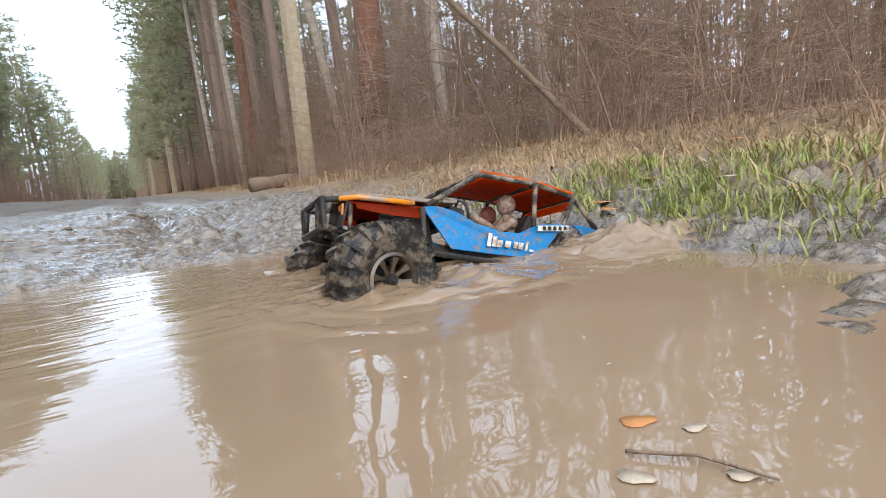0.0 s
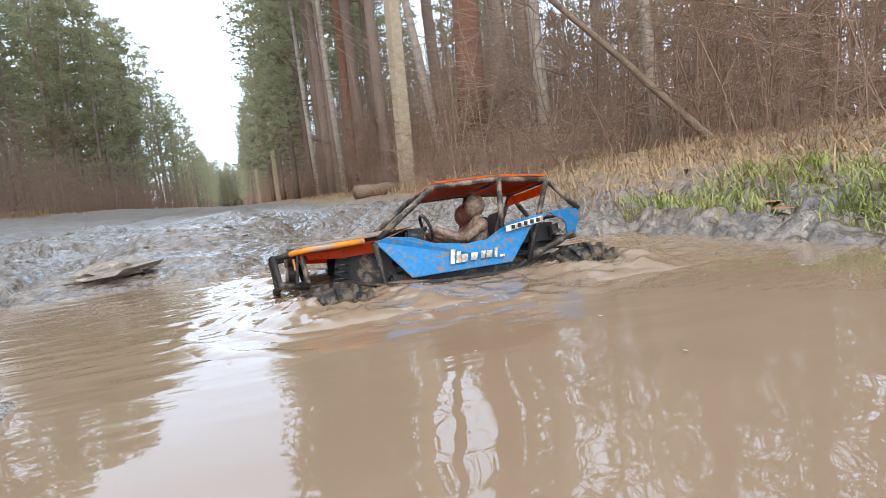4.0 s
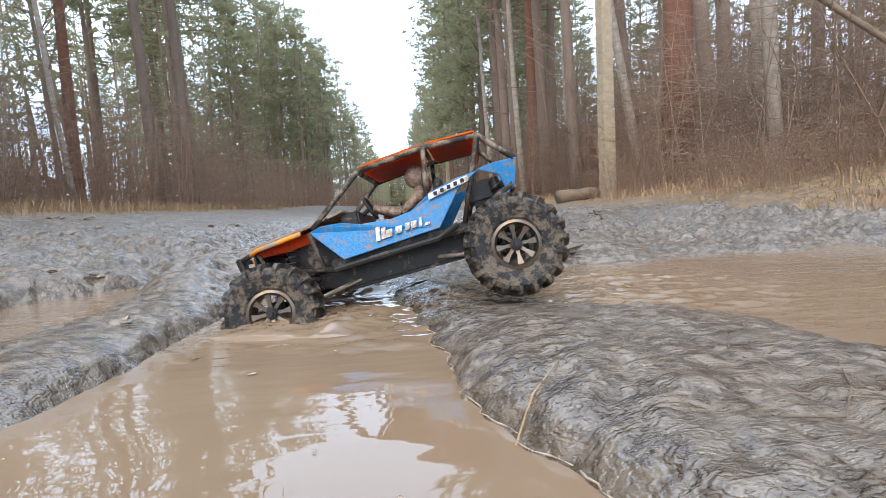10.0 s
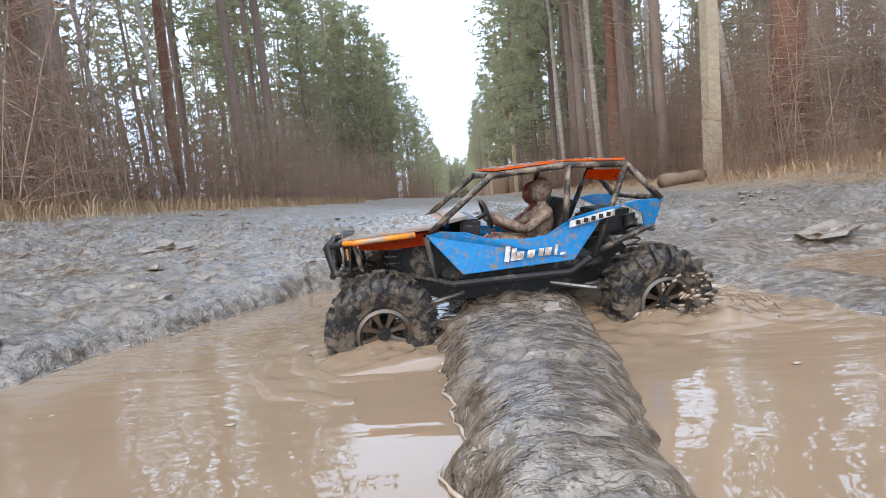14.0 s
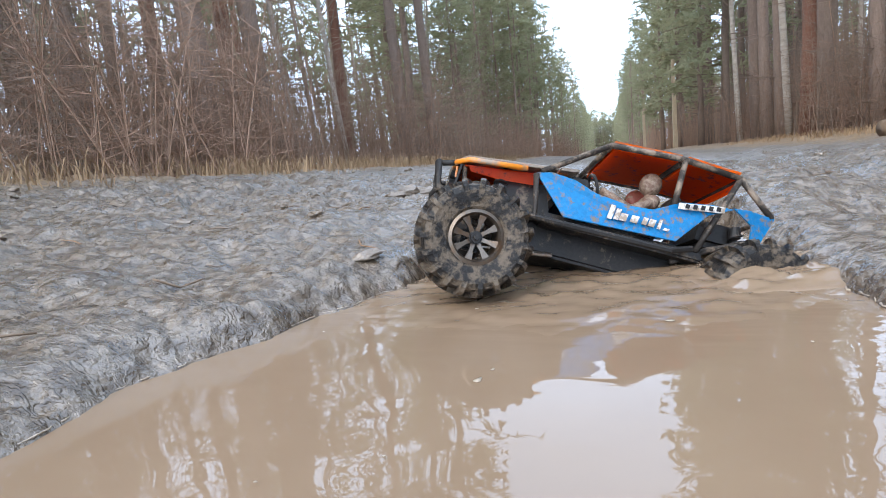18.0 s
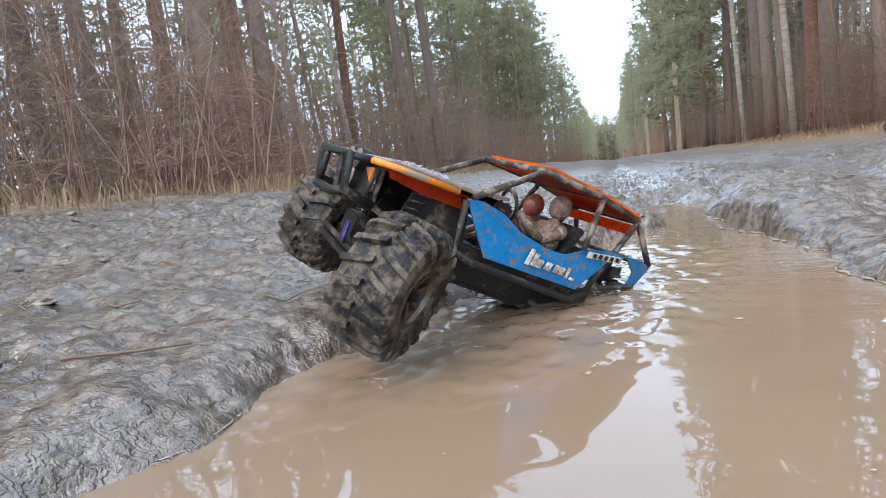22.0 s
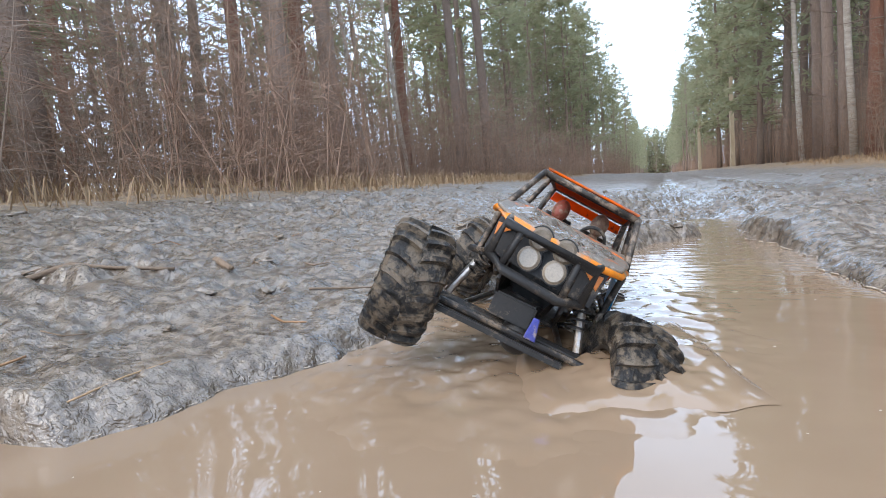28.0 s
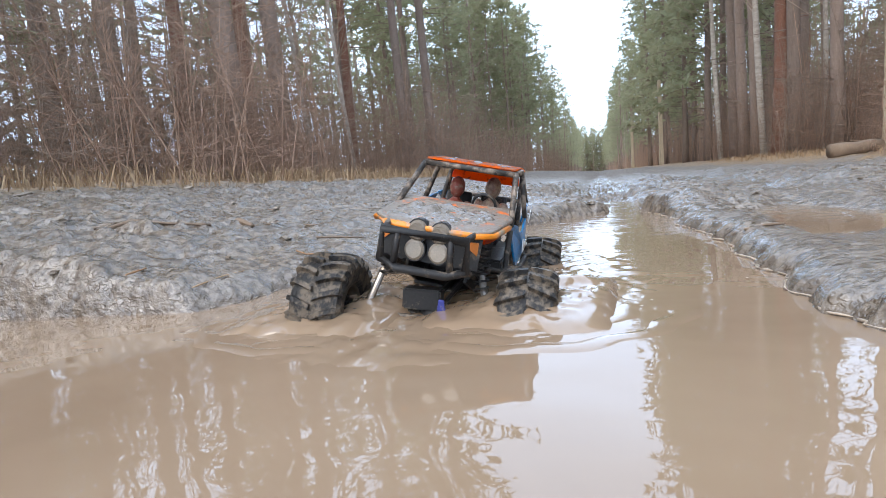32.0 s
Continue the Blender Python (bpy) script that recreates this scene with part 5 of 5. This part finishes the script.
for y in (0.048, -0.048):
    part("turn_lamp", slab_bm([(0.221, y - 0.011, 0.084), (0.221, y + 0.009, 0.086), (0.219, y + 0.009 * (1 if y > 0 else -1), 0.071)], 0.003, 0.0008), shade("amber_lens", (0.6, 0.2, 0.04), 0.3, scale=30), car, "orange corner lamp")
part("grille", slab_bm([(0.218, 0.06, 0.055), (0.218, -0.06, 0.055), (0.216, -0.06, 0.09), (0.216, 0.06, 0.09)], 0.003, 0), BLACK, car)


def axle_part(name, x, steer):
    """A solid axle with its differential, tie rod and links, in its own space at the axle's centre."""
    ax = part(name, cyl_bm((0, -0.1, 0), (0, 0.1, 0), 0.009, 12), BLACK, car, "muddy black solid axle")
    res = bmesh.new()
    bmesh.ops.create_uvsphere(res, u_segments=14, v_segments=10, radius=0.022)
    for vert in res.verts:
        vert.co.y = vert.co.y * 0.85 + 0.012
    part("differential", res, BLACK, ax, smooth=True)
    sg = 1 if x > 0 else -1
    for y in (0.098, -0.098):
        part("knuckle", box_bm((-0.014, y - 0.008, -0.015), (0.014, y + 0.008, 0.015), 0.004), BLACK, ax)
    if steer:
        part("tie_rod", cyl_bm((0.026, -0.1, 0.004), (0.026, 0.1, 0.004), 0.0036, 8), BLACK, ax)
        part("drag_plate", box_bm((0.02, -0.085, -0.009), (0.03, 0.06, -0.002), 0.0015), BLACK, ax, "flat black plate across the axle")
        part("servo", box_bm((0.0, -0.022, 0.012), (0.022, 0.02, 0.038), 0.002), BLACK, ax)
        part("servo_horn", slab_bm([(0.03, 0.018, 0.006), (0.03, 0.03, 0.006), (0.03, 0.026, 0.03), (0.03, 0.02, 0.03)], 0.004, 0.0015), PURPLE, ax, "blue anodised servo horn")
    for y in (0.06, -0.06):
        part("lower_link", cyl_bm((0, y, -0.006), (-sg * 0.115, y * 0.62, 0.014), 0.0036, 8), STEEL, ax, "long steel suspension link")
        part("shock_body", cyl_bm((-sg * 0.006, y * 1.15, 0.008), (-sg * 0.024, y * 0.95, 0.052), 0.0042, 10), STEEL, ax)
    part("upper_link", cyl_bm((0, 0.02, 0.018), (-sg * 0.11, 0.03, 0.036), 0.003, 8), BLACK, ax)
    return ax


AXLES = [axle_part("front_axle", 0.1775, True), axle_part("rear_axle", -0.1775, False)]
for x in (0.155, -0.152):
    for y in (0.056, -0.056):
        coil = part("shock_spring", coil_bm((x + (0.014 if x > 0 else -0.014), y * 1.1, 0.022), (x, y * 0.95, 0.09), 0.0085, 0.0014, 8), BLACK, car, "black coil spring")
        part("shock_cap", cyl_bm((x, y * 0.95, 0.086), (x - (0.003 if x > 0 else -0.003), y * 0.93, 0.1), 0.0075, 12), BLACK, coil)
part("drive_shaft", cyl_bm((0.15, 0.01, 0.01), (-0.15, 0.01, 0.01), 0.004, 8), BLACK, car)
WHEELS = []
tyre_me, rim_me, hub_me = None, None, None
for x, s in ((0.1775, 1), (0.1775, -1), (-0.1775, 1), (-0.1775, -1)):
    w = new("wheel")
    w.parent = car
    if not WHEELS:
        t0 = part("tyre", tyre_bm(), TYRE, w, "black mud tyre with chevron lugs")
        r0 = part("rim", rim_bm(), RIM, w, "grey eight-spoke rim")
        h0 = part("hub_cap", hub_bm(), BLACK, w)
        tyre_me, rim_me, hub_me = t0.data, r0.data, h0.data
    else:
        for nm, me, lb in (("tyre", tyre_me, "black mud tyre with chevron lugs"), ("rim", rim_me, "grey eight-spoke rim"), ("hub_cap", hub_me, "")):
            o = new(nm, me)
            o.parent = w
            tagged(o, lb)
    WHEELS.append((w, x, s))
for me in (tyre_me, rim_me, hub_me):
    k = 1.03 if me is tyre_me else 0.78
    me.transform(Matrix.Diagonal((k, 1.12 if me is tyre_me else 1.09, k, 1)))
for ob in [a for ax in AXLES for a in (ax, *ax.children)]:
    ob.data.transform(Matrix.Diagonal((1, 1.14, 1, 1)))


def shape_body(ob, broad):
    """The long raked cabin: the roof sits further back and higher than the tub."""
    for vert in ob.data.vertices:
        x, y, z = vert.co
        h = min(1.0, max(0.0, (z - 0.05) / 0.11))
        low = float(np.interp(x, (-0.2, -0.066, 0.076, 0.2), (-0.024, -0.0154, -0.0076, 0)))
        high = float(np.interp(x, (-0.19, -0.136, -0.062, 0.04, 0.12), (-0.036, -0.034, -0.0246, -0.022, -0.004)))
        wide = (1.07 + 0.055 * h) * float(np.interp(x, (0.1, 0.2), (1, 0.94))) if broad else 1.0
        vert.co = (x + low * (1 - h) + high * h, y * wide, z + float(np.interp(z, (0.02, 0.05, 0.1, 0.13, 0.165), (0, 0.002, 0.005, 0.0095, 0.0155))))


KEPT_NARROW = ("headlight", "lens", "steering_wheel", "steering_column", "driver_dummy", "passenger_dummy", "seat", "seat_back")
running_gear = set(AXLES) | {a for ax in AXLES for a in ax.children} | {p for w, x, sd in WHEELS for p in w.children}
for ob in car.children_recursive:
    if ob.type == "MESH" and ob not in running_gear:
        shape_body(ob, ob.name.split(".")[0] not in KEPT_NARROW)


# ---- water's edge, wakes and splashes ----
def edge_line(x0, x1, y0, y1, n, rising):
    """Points where the ground comes out of the water, one for each y."""
    out = []
    xs = np.linspace(x0, x1, 260)
    for y in np.linspace(y0, y1, n):
        z = ground_at(xs, np.full_like(xs, y)) - 0.001
        k = np.nonzero((z[:-1] < 0) & (z[1:] >= 0) if rising else (z[:-1] >= 0) & (z[1:] < 0))[0]
        if len(k):
            out.append((float(xs[k[0] if rising else k[-1]]), float(y)))
    return out


def foam_edge(points, width, label):
    """A broken line of pale scum along the bank."""
    rng = random.Random(len(points))
    v, f = [], []
    run = []

    def close():
        if len(run) > 2:
            tube_verts([(x, y, 0.0022) for x, y in run], [width * rng.uniform(0.1, 1.0) ** 1.5 for _ in run], 5, v, f, True)
        run.clear()

    for i, (x, y) in enumerate(points):
        if i and (abs(x - points[i - 1][0]) > 0.04 or rng.random() < 0.09):
            close()
        run.append((x + rng.gauss(0, 0.0014), y))
    close()
    return tagged(mesh_ob("foam_edge", v, f, FOAM), label, "foam", kind="stuff")


foam_edge(edge_line(-1.25, -0.86, -0.85, 1.1, 240, True), 0.0024, "pale line of foam along the rut's muddy bank")
foam_edge(edge_line(-1.95, -1.2, -0.5, 0.7, 180, False), 0.0009, "thin pale scum along the foot of the bank")
foam_edge(edge_line(-0.6, -0.2, -0.1, 0.4, 70, True), 0.0009, "thin pale scum along the muddy ridge")


def ripple(name, arcs, label):
    """Rings of raised water round a wheel; ahead is x."""
    v, f = [], []
    rng = random.Random(len(arcs))
    for r, half, hgt, wide in arcs:
        n = 40
        k0 = len(v)
        for i in range(n + 1):
            a = radians(-half + 2 * half * i / n)
            fade = math.sin(math.pi * i / n) ** 0.6
            rr = r * (1 + 0.03 * math.sin(i * 0.9 + r * 30)) + rng.gauss(0, 0.0006)
            for q, z in ((-1, -0.0025), (-0.5, hgt * fade * 0.55 - 0.001), (0, hgt * fade), (0.5, hgt * fade * 0.55 - 0.001), (1, -0.0025)):
                v.append(((rr + q * wide) * math.cos(a), (rr + q * wide) * math.sin(a) * 1.15, z))
        for i in range(n):
            for q in range(4):
                b = k0 + i * 5 + q
                f.append((b, b + 5, b + 6, b + 1))
    return tagged(mesh_ob(name, v, f, WATER), label, "wave", "waves round the wheels")


RIPPLES = [ripple("bow_wave", [(0.1, 95, 0.0018, 0.022), (0.15, 80, 0.0009, 0.022)], "rings of muddy water pushed ahead by a wheel")
           for _ in range(2)]
RIPPLES += [ripple("stern_wave", [(0.09, 105, 0.0018, 0.022)], "rings of muddy water behind a wheel") for _ in range(2)]


def surge(name, lx, ly, h, seed, label):
    """A heap of churned water: crests and troughs under one skin."""
    n, m = 60, 44
    v, f = [], []
    for i in range(n + 1):
        for j in range(m + 1):
            u, w = 2 * i / n - 1, 2 * j / m - 1
            fall = max(0.0, 1 - u * u) * max(0.0, 1 - w * w)
            p = Vector((u * 2.4 + seed, w * 2.0, seed * 0.7))
            z = h * fall * (0.6 + 0.7 * noise.noise(p * 0.9) + 0.3 * noise.noise(p * 2.2) + 0.2 * noise.noise(p * 5.5)) - 0.006 * (1 - min(1, fall * 6))
            v.append((u * lx + 0.012 * noise.noise(p * 2), w * ly, z))
    for i in range(n):
        for j in range(m):
            b = i * (m + 1) + j
            f.append((b, b + m + 1, b + m + 2, b + 1))
    return tagged(mesh_ob(name, v, f, WATER), label, "splash", "splashes of muddy water")


STERN = surge("stern_surge", 0.17, 0.1, 0.042, 3.0, "brown wave heaped up behind the car")
CHURN = [surge("churned_water", 0.15, 0.11, 0.022, 5.0 + k, "churned muddy water round a spinning wheel") for k in range(4)]


def wake(seed, lx, ly, h, label):
    """A patch of choppy water round the car: short crests that die away outwards."""
    n, m = 130, 96
    v, f = [], []
    for i in range(n + 1):
        for j in range(m + 1):
            u, w = 2 * i / n - 1, 2 * j / m - 1
            fade = max(0.0, 1 - u * u - w * w) ** 0.7
            p = Vector((u * lx * 30 + seed, w * ly * 36, seed))
            z = h * fade * (noise.noise(p) + 0.55 * noise.noise(p * 2.1) + 0.3 * noise.noise(p * 4.3)) + 0.0055 * min(1.0, fade / 0.6) - 0.0035
            v.append((u * lx, w * ly, z))
    for i in range(n):
        for j in range(m):
            b = i * (m + 1) + j
            f.append((b, b + m + 1, b + m + 2, b + 1))
    return tagged(mesh_ob("wake", v, f, WATER), label, "wave", "waves round the wheels")


WAKES = [wake(2.0, 0.42, 0.33, 0.0042, "choppy muddy water stirred up round the car"), wake(9.0, 0.36, 0.28, 0.0036, "short waves spreading over the rut behind the car")]


def spray(seed, r, label):
    """Muddy water thrown up in a fan: many torn beads, larger near the root."""
    rng = random.Random(seed)
    v, f = [], []
    for _ in range(90):
        a = radians(rng.uniform(12, 150))
        rr = r * rng.uniform(0.7, 1.25)
        s = 0.0026 * rng.uniform(0.3, 1.0) * (1.3 - 0.5 * math.sin(a))
        c = Vector((rr * math.cos(a), rng.gauss(0, 0.012), rr * math.sin(a) * 0.9 - 0.01))
        d = Vector((-math.sin(a), rng.gauss(0, 0.3), math.cos(a))).normalized() * s * rng.uniform(1.2, 3.0)
        tube_verts([c - d, c - d * 0.4, c + d * 0.4, c + d], [s * 0.25, s, s * 0.8, s * 0.2], 6, v, f)
    return tagged(mesh_ob("water_spray", v, f, SPLASH), label, "splash", "splashes of muddy water")


CURLS = [spray(k, 0.062 + 0.008 * k, "spray of muddy water thrown up by the rear wheel") for k in range(3)]
DROPS = []
dr = random.Random(77)
for i in range(36):
    bm = bmesh.new()
    bmesh.ops.create_icosphere(bm, subdivisions=1, radius=dr.uniform(0.0018, 0.0048))
    for vert in bm.verts:
        vert.co *= 1 + dr.uniform(-0.2, 0.25)
        vert.co.z *= 1.3
    me = bpy.data.meshes.new("mud_drop")
    bm.to_mesh(me)
    bm.free()
    me.materials.append(SPLASH)
    DROPS.append(tagged(new("mud_drop", me), "drop of muddy water flung from a wheel", "drop", "flying drops of mud"))


# ---- what moves ----
# seconds, place, heading, nose up, left side up (degrees), steering, then how far each axle drops and tilts, front and rear
DRIVE = [
    (0.0, 0.642, 0.425, -0.054, 176.1, 17.2, 11.8, 10, -0.001, -4.3, 0.000, 0.0),
    (0.5, 0.559, 0.401, -0.051, 179.6, 11.3, 8.5, 20, -0.001, -1.8, 0.000, 0.0),
    (1.0, 0.537, 0.423, -0.045, 180.7, 7.9, 6.2, 30, -0.008, -6.0, 0.000, 0.0),
    (2.0, 0.500, 0.431, -0.038, 182.1, 4.3, 13.7, 27, -0.008, -6.0, 0.005, -5.0),
    (2.5, 0.475, 0.433, -0.032, 179.7, 1.5, 17.8, 25, -0.001, -3.9, 0.009, -6.0),
    (4.5, 0.300, 0.531, -0.057, 178.3, 2.2, 7.2, 10, -0.008, -6.0, 0.000, 0.0),
    (5.0, 0.232, 0.488, -0.059, 182.1, 5.1, 11.9, 15, -0.008, -6.0, 0.000, 0.0),
    (6.0, 0.126, 0.473, -0.045, 189.9, 10.5, 9.2, 18, -0.008, -6.0, 0.000, 0.0),
    (7.0, 0.009, 0.418, -0.035, 197.9, 14.7, 10.4, 20, -0.008, -6.0, 0.000, 0.0),
    (8.0, -0.104, 0.487, 0.008, 188.3, 23.8, 12.6, 0, -0.020, -8.0, 0.000, 0.0),
    (9.0, -0.293, 0.515, 0.031, 179.3, 16.0, 13.5, 5, -0.005, -7.3, 0.000, 0.0),
    (10.0, -0.495, 0.543, 0.043, 172.8, -12.7, 5.4, 12, 0.000, 0.1, 0.001, 0.0),
    (11.0, -0.590, 0.515, 0.020, 171.2, -13.0, 6.9, 20, 0.000, 0.0, -0.002, 0.0),
    (12.0, -0.655, 0.582, 0.031, 179.4, 6.5, 16.0, 32, -0.003, -4.6, -0.010, -3.0),
    (12.5, -0.683, 0.571, 0.060, 178.9, 15.6, 14.9, 15, -0.004, -5.6, -0.007, -3.0),
    (13.0, -0.765, 0.525, 0.028, 179.7, 27.3, 22.4, 0, -0.005, -7.0, 0.000, 0.0),
    (13.5, -0.845, 0.538, 0.014, 186.4, 15.2, -0.1, 2, -0.001, -1.1, 0.000, 0.0),
    (14.0, -0.892, 0.514, 0.033, 188.4, 0.5, -3.6, 3, -0.001, -1.4, 0.000, 0.0),
    (14.5, -0.927, 0.496, 0.015, 186.4, -17.1, 7.5, 5, -0.002, -2.6, -0.007, 0.0),
    (16.5, -1.155, 0.511, -0.013, 193.1, -5.0, 18.5, 11, -0.004, -5.5, -0.006, 0.0),
    (17.0, -1.184, 0.479, -0.009, 193.2, 4.7, 13.6, 12, -0.003, -4.5, 0.001, 0.0),
    (18.0, -1.241, 0.410, -0.007, 195.6, 20.3, 18.8, 5, -0.004, -6.2, 0.000, 0.0),
    (19.0, -1.283, 0.413, 0.009, 200.3, 25.6, 13.9, 10, -0.005, -8.1, 0.000, 0.0),
    (20.0, -1.339, 0.385, 0.016, 209.1, 25.6, 5.7, 28, -0.009, -9.8, 0.000, 0.0),
    (21.0, -1.402, 0.302, 0.027, 219.9, 27.2, -0.3, 38, 0.004, -12.0, 0.000, 0.0),
    (22.0, -1.460, 0.213, 0.040, 230.3, 28.6, -13.2, 40, -0.002, -3.5, 0.000, 0.0),
    (23.0, -1.503, 0.129, 0.061, 239.0, 23.5, -16.2, 40, -0.002, 3.6, 0.000, 0.0),
    (24.0, -1.528, 0.059, 0.070, 246.2, 18.0, -25.2, 40, -0.008, 6.9, 0.000, 0.0),
    (25.0, -1.510, 0.021, 0.056, 258.8, 12.4, -40.2, 34, -0.006, 2.0, 0.000, 0.0),
    (25.5, -1.488, -0.005, 0.067, 262.7, 8.1, -50.2, 30, -0.006, 8.0, 0.000, 0.0),
    (27.5, -1.444, -0.077, 0.036, 277.3, 7.3, -37.6, 20, -0.012, 3.0, 0.000, 0.0),
    (28.0, -1.434, -0.080, 0.034, 278.2, 7.2, -33.1, 20, -0.012, 6.0, 0.000, 0.0),
    (29.0, -1.404, -0.122, 0.029, 284.6, 7.3, -26.8, 20, -0.016, 8.0, -0.012, 0.0),
    (30.0, -1.397, -0.214, 0.017, 286.2, 4.7, -14.0, 5, -0.019, 8.0, -0.012, 4.0),
    (31.0, -1.399, -0.281, 0.014, 283.8, 4.8, -8.1, 0, -0.018, 5.3, -0.012, 4.0),
    (32.0, -1.403, -0.356, 0.010, 273.9, 0.9, -13.3, 0, -0.018, 6.2, -0.012, 4.0),
]


def drive_at(t):
    ts = [r[0] for r in DRIVE]
    return [float(np.interp(t, ts, [r[k] for r in DRIVE])) for k in range(1, len(DRIVE[0]))]


def car_pose(r):
    x, y, z, head, nose, side = r[:6]
    return pose(x, y, z, side, -nose, head)


def wheel_spot(t, x, s):
    """A wheel's place on the ground plan and its height, and the car's heading."""
    r = drive_at(t)
    p = car_pose(r) @ Vector((x, 0.126 * s, 0))
    return p, r[3]


def motions():
    walk(car, [(r[0], car_pose(r[1:7])) for r in DRIVE])
    for n, (ax, x) in enumerate(zip(AXLES, (0.1775, -0.1775))):
        walk(ax, [(r[0], pose(x, 0, r[8 + 2 * n], r[9 + 2 * n], 0, 0)) for r in DRIVE])
    times = [0.25 * k for k in range(129)]
    for w, x, s in WHEELS:
        rows, turn = [], 0.0
        n = 0 if x > 0 else 1
        for t in times:
            r = drive_at(t)
            steer = r[6] if x > 0 else 0.0
            m = pose(x, 0, r[7 + 2 * n], r[8 + 2 * n], 0, 0) @ pose(0, 0.126 * s, 0, 0, 0, steer) @ pose(0, 0, 0, 0, turn, 0) @ pose(0, 0, 0, 0, 0, 0 if s > 0 else 180)
            rows.append((t, m))
            turn += 66 if 0.2 < t < 18.5 or t > 29.3 else (34 if t < 25 else 12)
        walk(w, rows)
    # waves keep to their wheels and sink away where a wheel stands clear of the water
    for ob, (x, s) in zip(RIPPLES, ((0.1775, 1), (0.1775, -1), (-0.1775, 1), (-0.1775, -1))):
        rows = []
        for t in times[::2]:
            p, head = wheel_spot(t, x, s)
            calm = min(0.03, max(0.0, p.z - 0.045)) + (0.006 if 18.5 < t < 29.4 else 0.0)
            rows.append((t, pose(p.x, p.y, 0.001 - calm, 0, 0, head if x > 0 else head + 180)))
        walk(ob, rows)
    for ob, (x, s) in zip(CHURN, ((-0.1775, 1), (0.1775, 1), (-0.1775, -1), (0.1775, -1))):
        rows = []
        for t in times[::2]:
            p, head = wheel_spot(t, x, s)
            calm = min(0.03, max(0.0, p.z - 0.03)) + (0.014 if 19 < t else 0.0)
            if x > 0 and (t > 29 or (s > 0 and t > 24.4)):  # wheels deep in the slop
                calm = -0.006
            rows.append((t, pose(p.x - 0.05 * math.cos(radians(head)), p.y - 0.05 * math.sin(radians(head)), -calm, 0, 0, head + 8 * math.sin(2.3 * t))))
        walk(ob, rows)
    for ob, back in zip(WAKES, (0.0, 0.3)):
        rows = []
        for t in times[::2]:
            r = drive_at(t)
            a = radians(r[3])
            rows.append((t, pose(r[0] - back * math.cos(a), r[1] - back * math.sin(a), -0.0006 * back / 0.3, 0, 0, r[3] + 12 * math.sin(1.7 * t + 9 * back))))
        walk(ob, rows)
    rows = []
    for t in (0.0, 0.3, 0.6, 0.9, 1.3, 2.0, 8.0, 32.0):
        p, head = wheel_spot(min(t, 2.0), -0.1775, 1)
        rows.append((t, pose(p.x + 0.1, p.y - 0.02, -0.002 - min(0.1, 0.045 * t), 0, 0, head)))
    walk(STERN, rows)
    for k, ob in enumerate(CURLS):
        rows = []
        for t in times:
            p, head = wheel_spot(t, -0.1775, 1)
            up = max(0.0, 1 - abs(t - (13.4 + 0.35 * k)) / 0.8)
            rows.append((t, pose(p.x - 0.02 + 0.035 * k, p.y - 0.05, -0.12 + 0.12 * up, 0, 20 * k - 10, head + 180)))
        walk(ob, rows)
    rng = random.Random(5)
    for i, ob in enumerate(DROPS):
        t0 = rng.choice((0.1, 9.3, 12.2, 12.9, 13.1, 13.5, 14.0, 14.3)) + rng.uniform(0, 0.5)
        x = -0.1775 if t0 > 13 or i % 3 else 0.1775
        p, head = wheel_spot(t0, x, 1)
        away = radians(head + 180 + rng.uniform(-50, 50))
        v, lift = rng.uniform(0.1, 0.45), rng.uniform(0.7, 1.25)
        start = Vector((p.x, p.y - 0.03, -0.03))
        rows = [(0.0, pose(start.x, start.y, -0.06)), (t0, pose(start.x, start.y, -0.06))]
        for k in range(1, 9):
            dt = 0.04 * k
            z = max(-0.06, -0.03 + lift * dt - 4.9 * dt * dt)
            rows.append((t0 + dt, pose(start.x + v * dt * math.cos(away), start.y + v * dt * math.sin(away), z)))
        last = rows[-1][1].translation
        rows.append((t0 + 0.45, pose(last.x, last.y, -0.08)))
        rows.append((32.0, pose(last.x, last.y, -0.08)))
        walk(ob, rows)


motions()
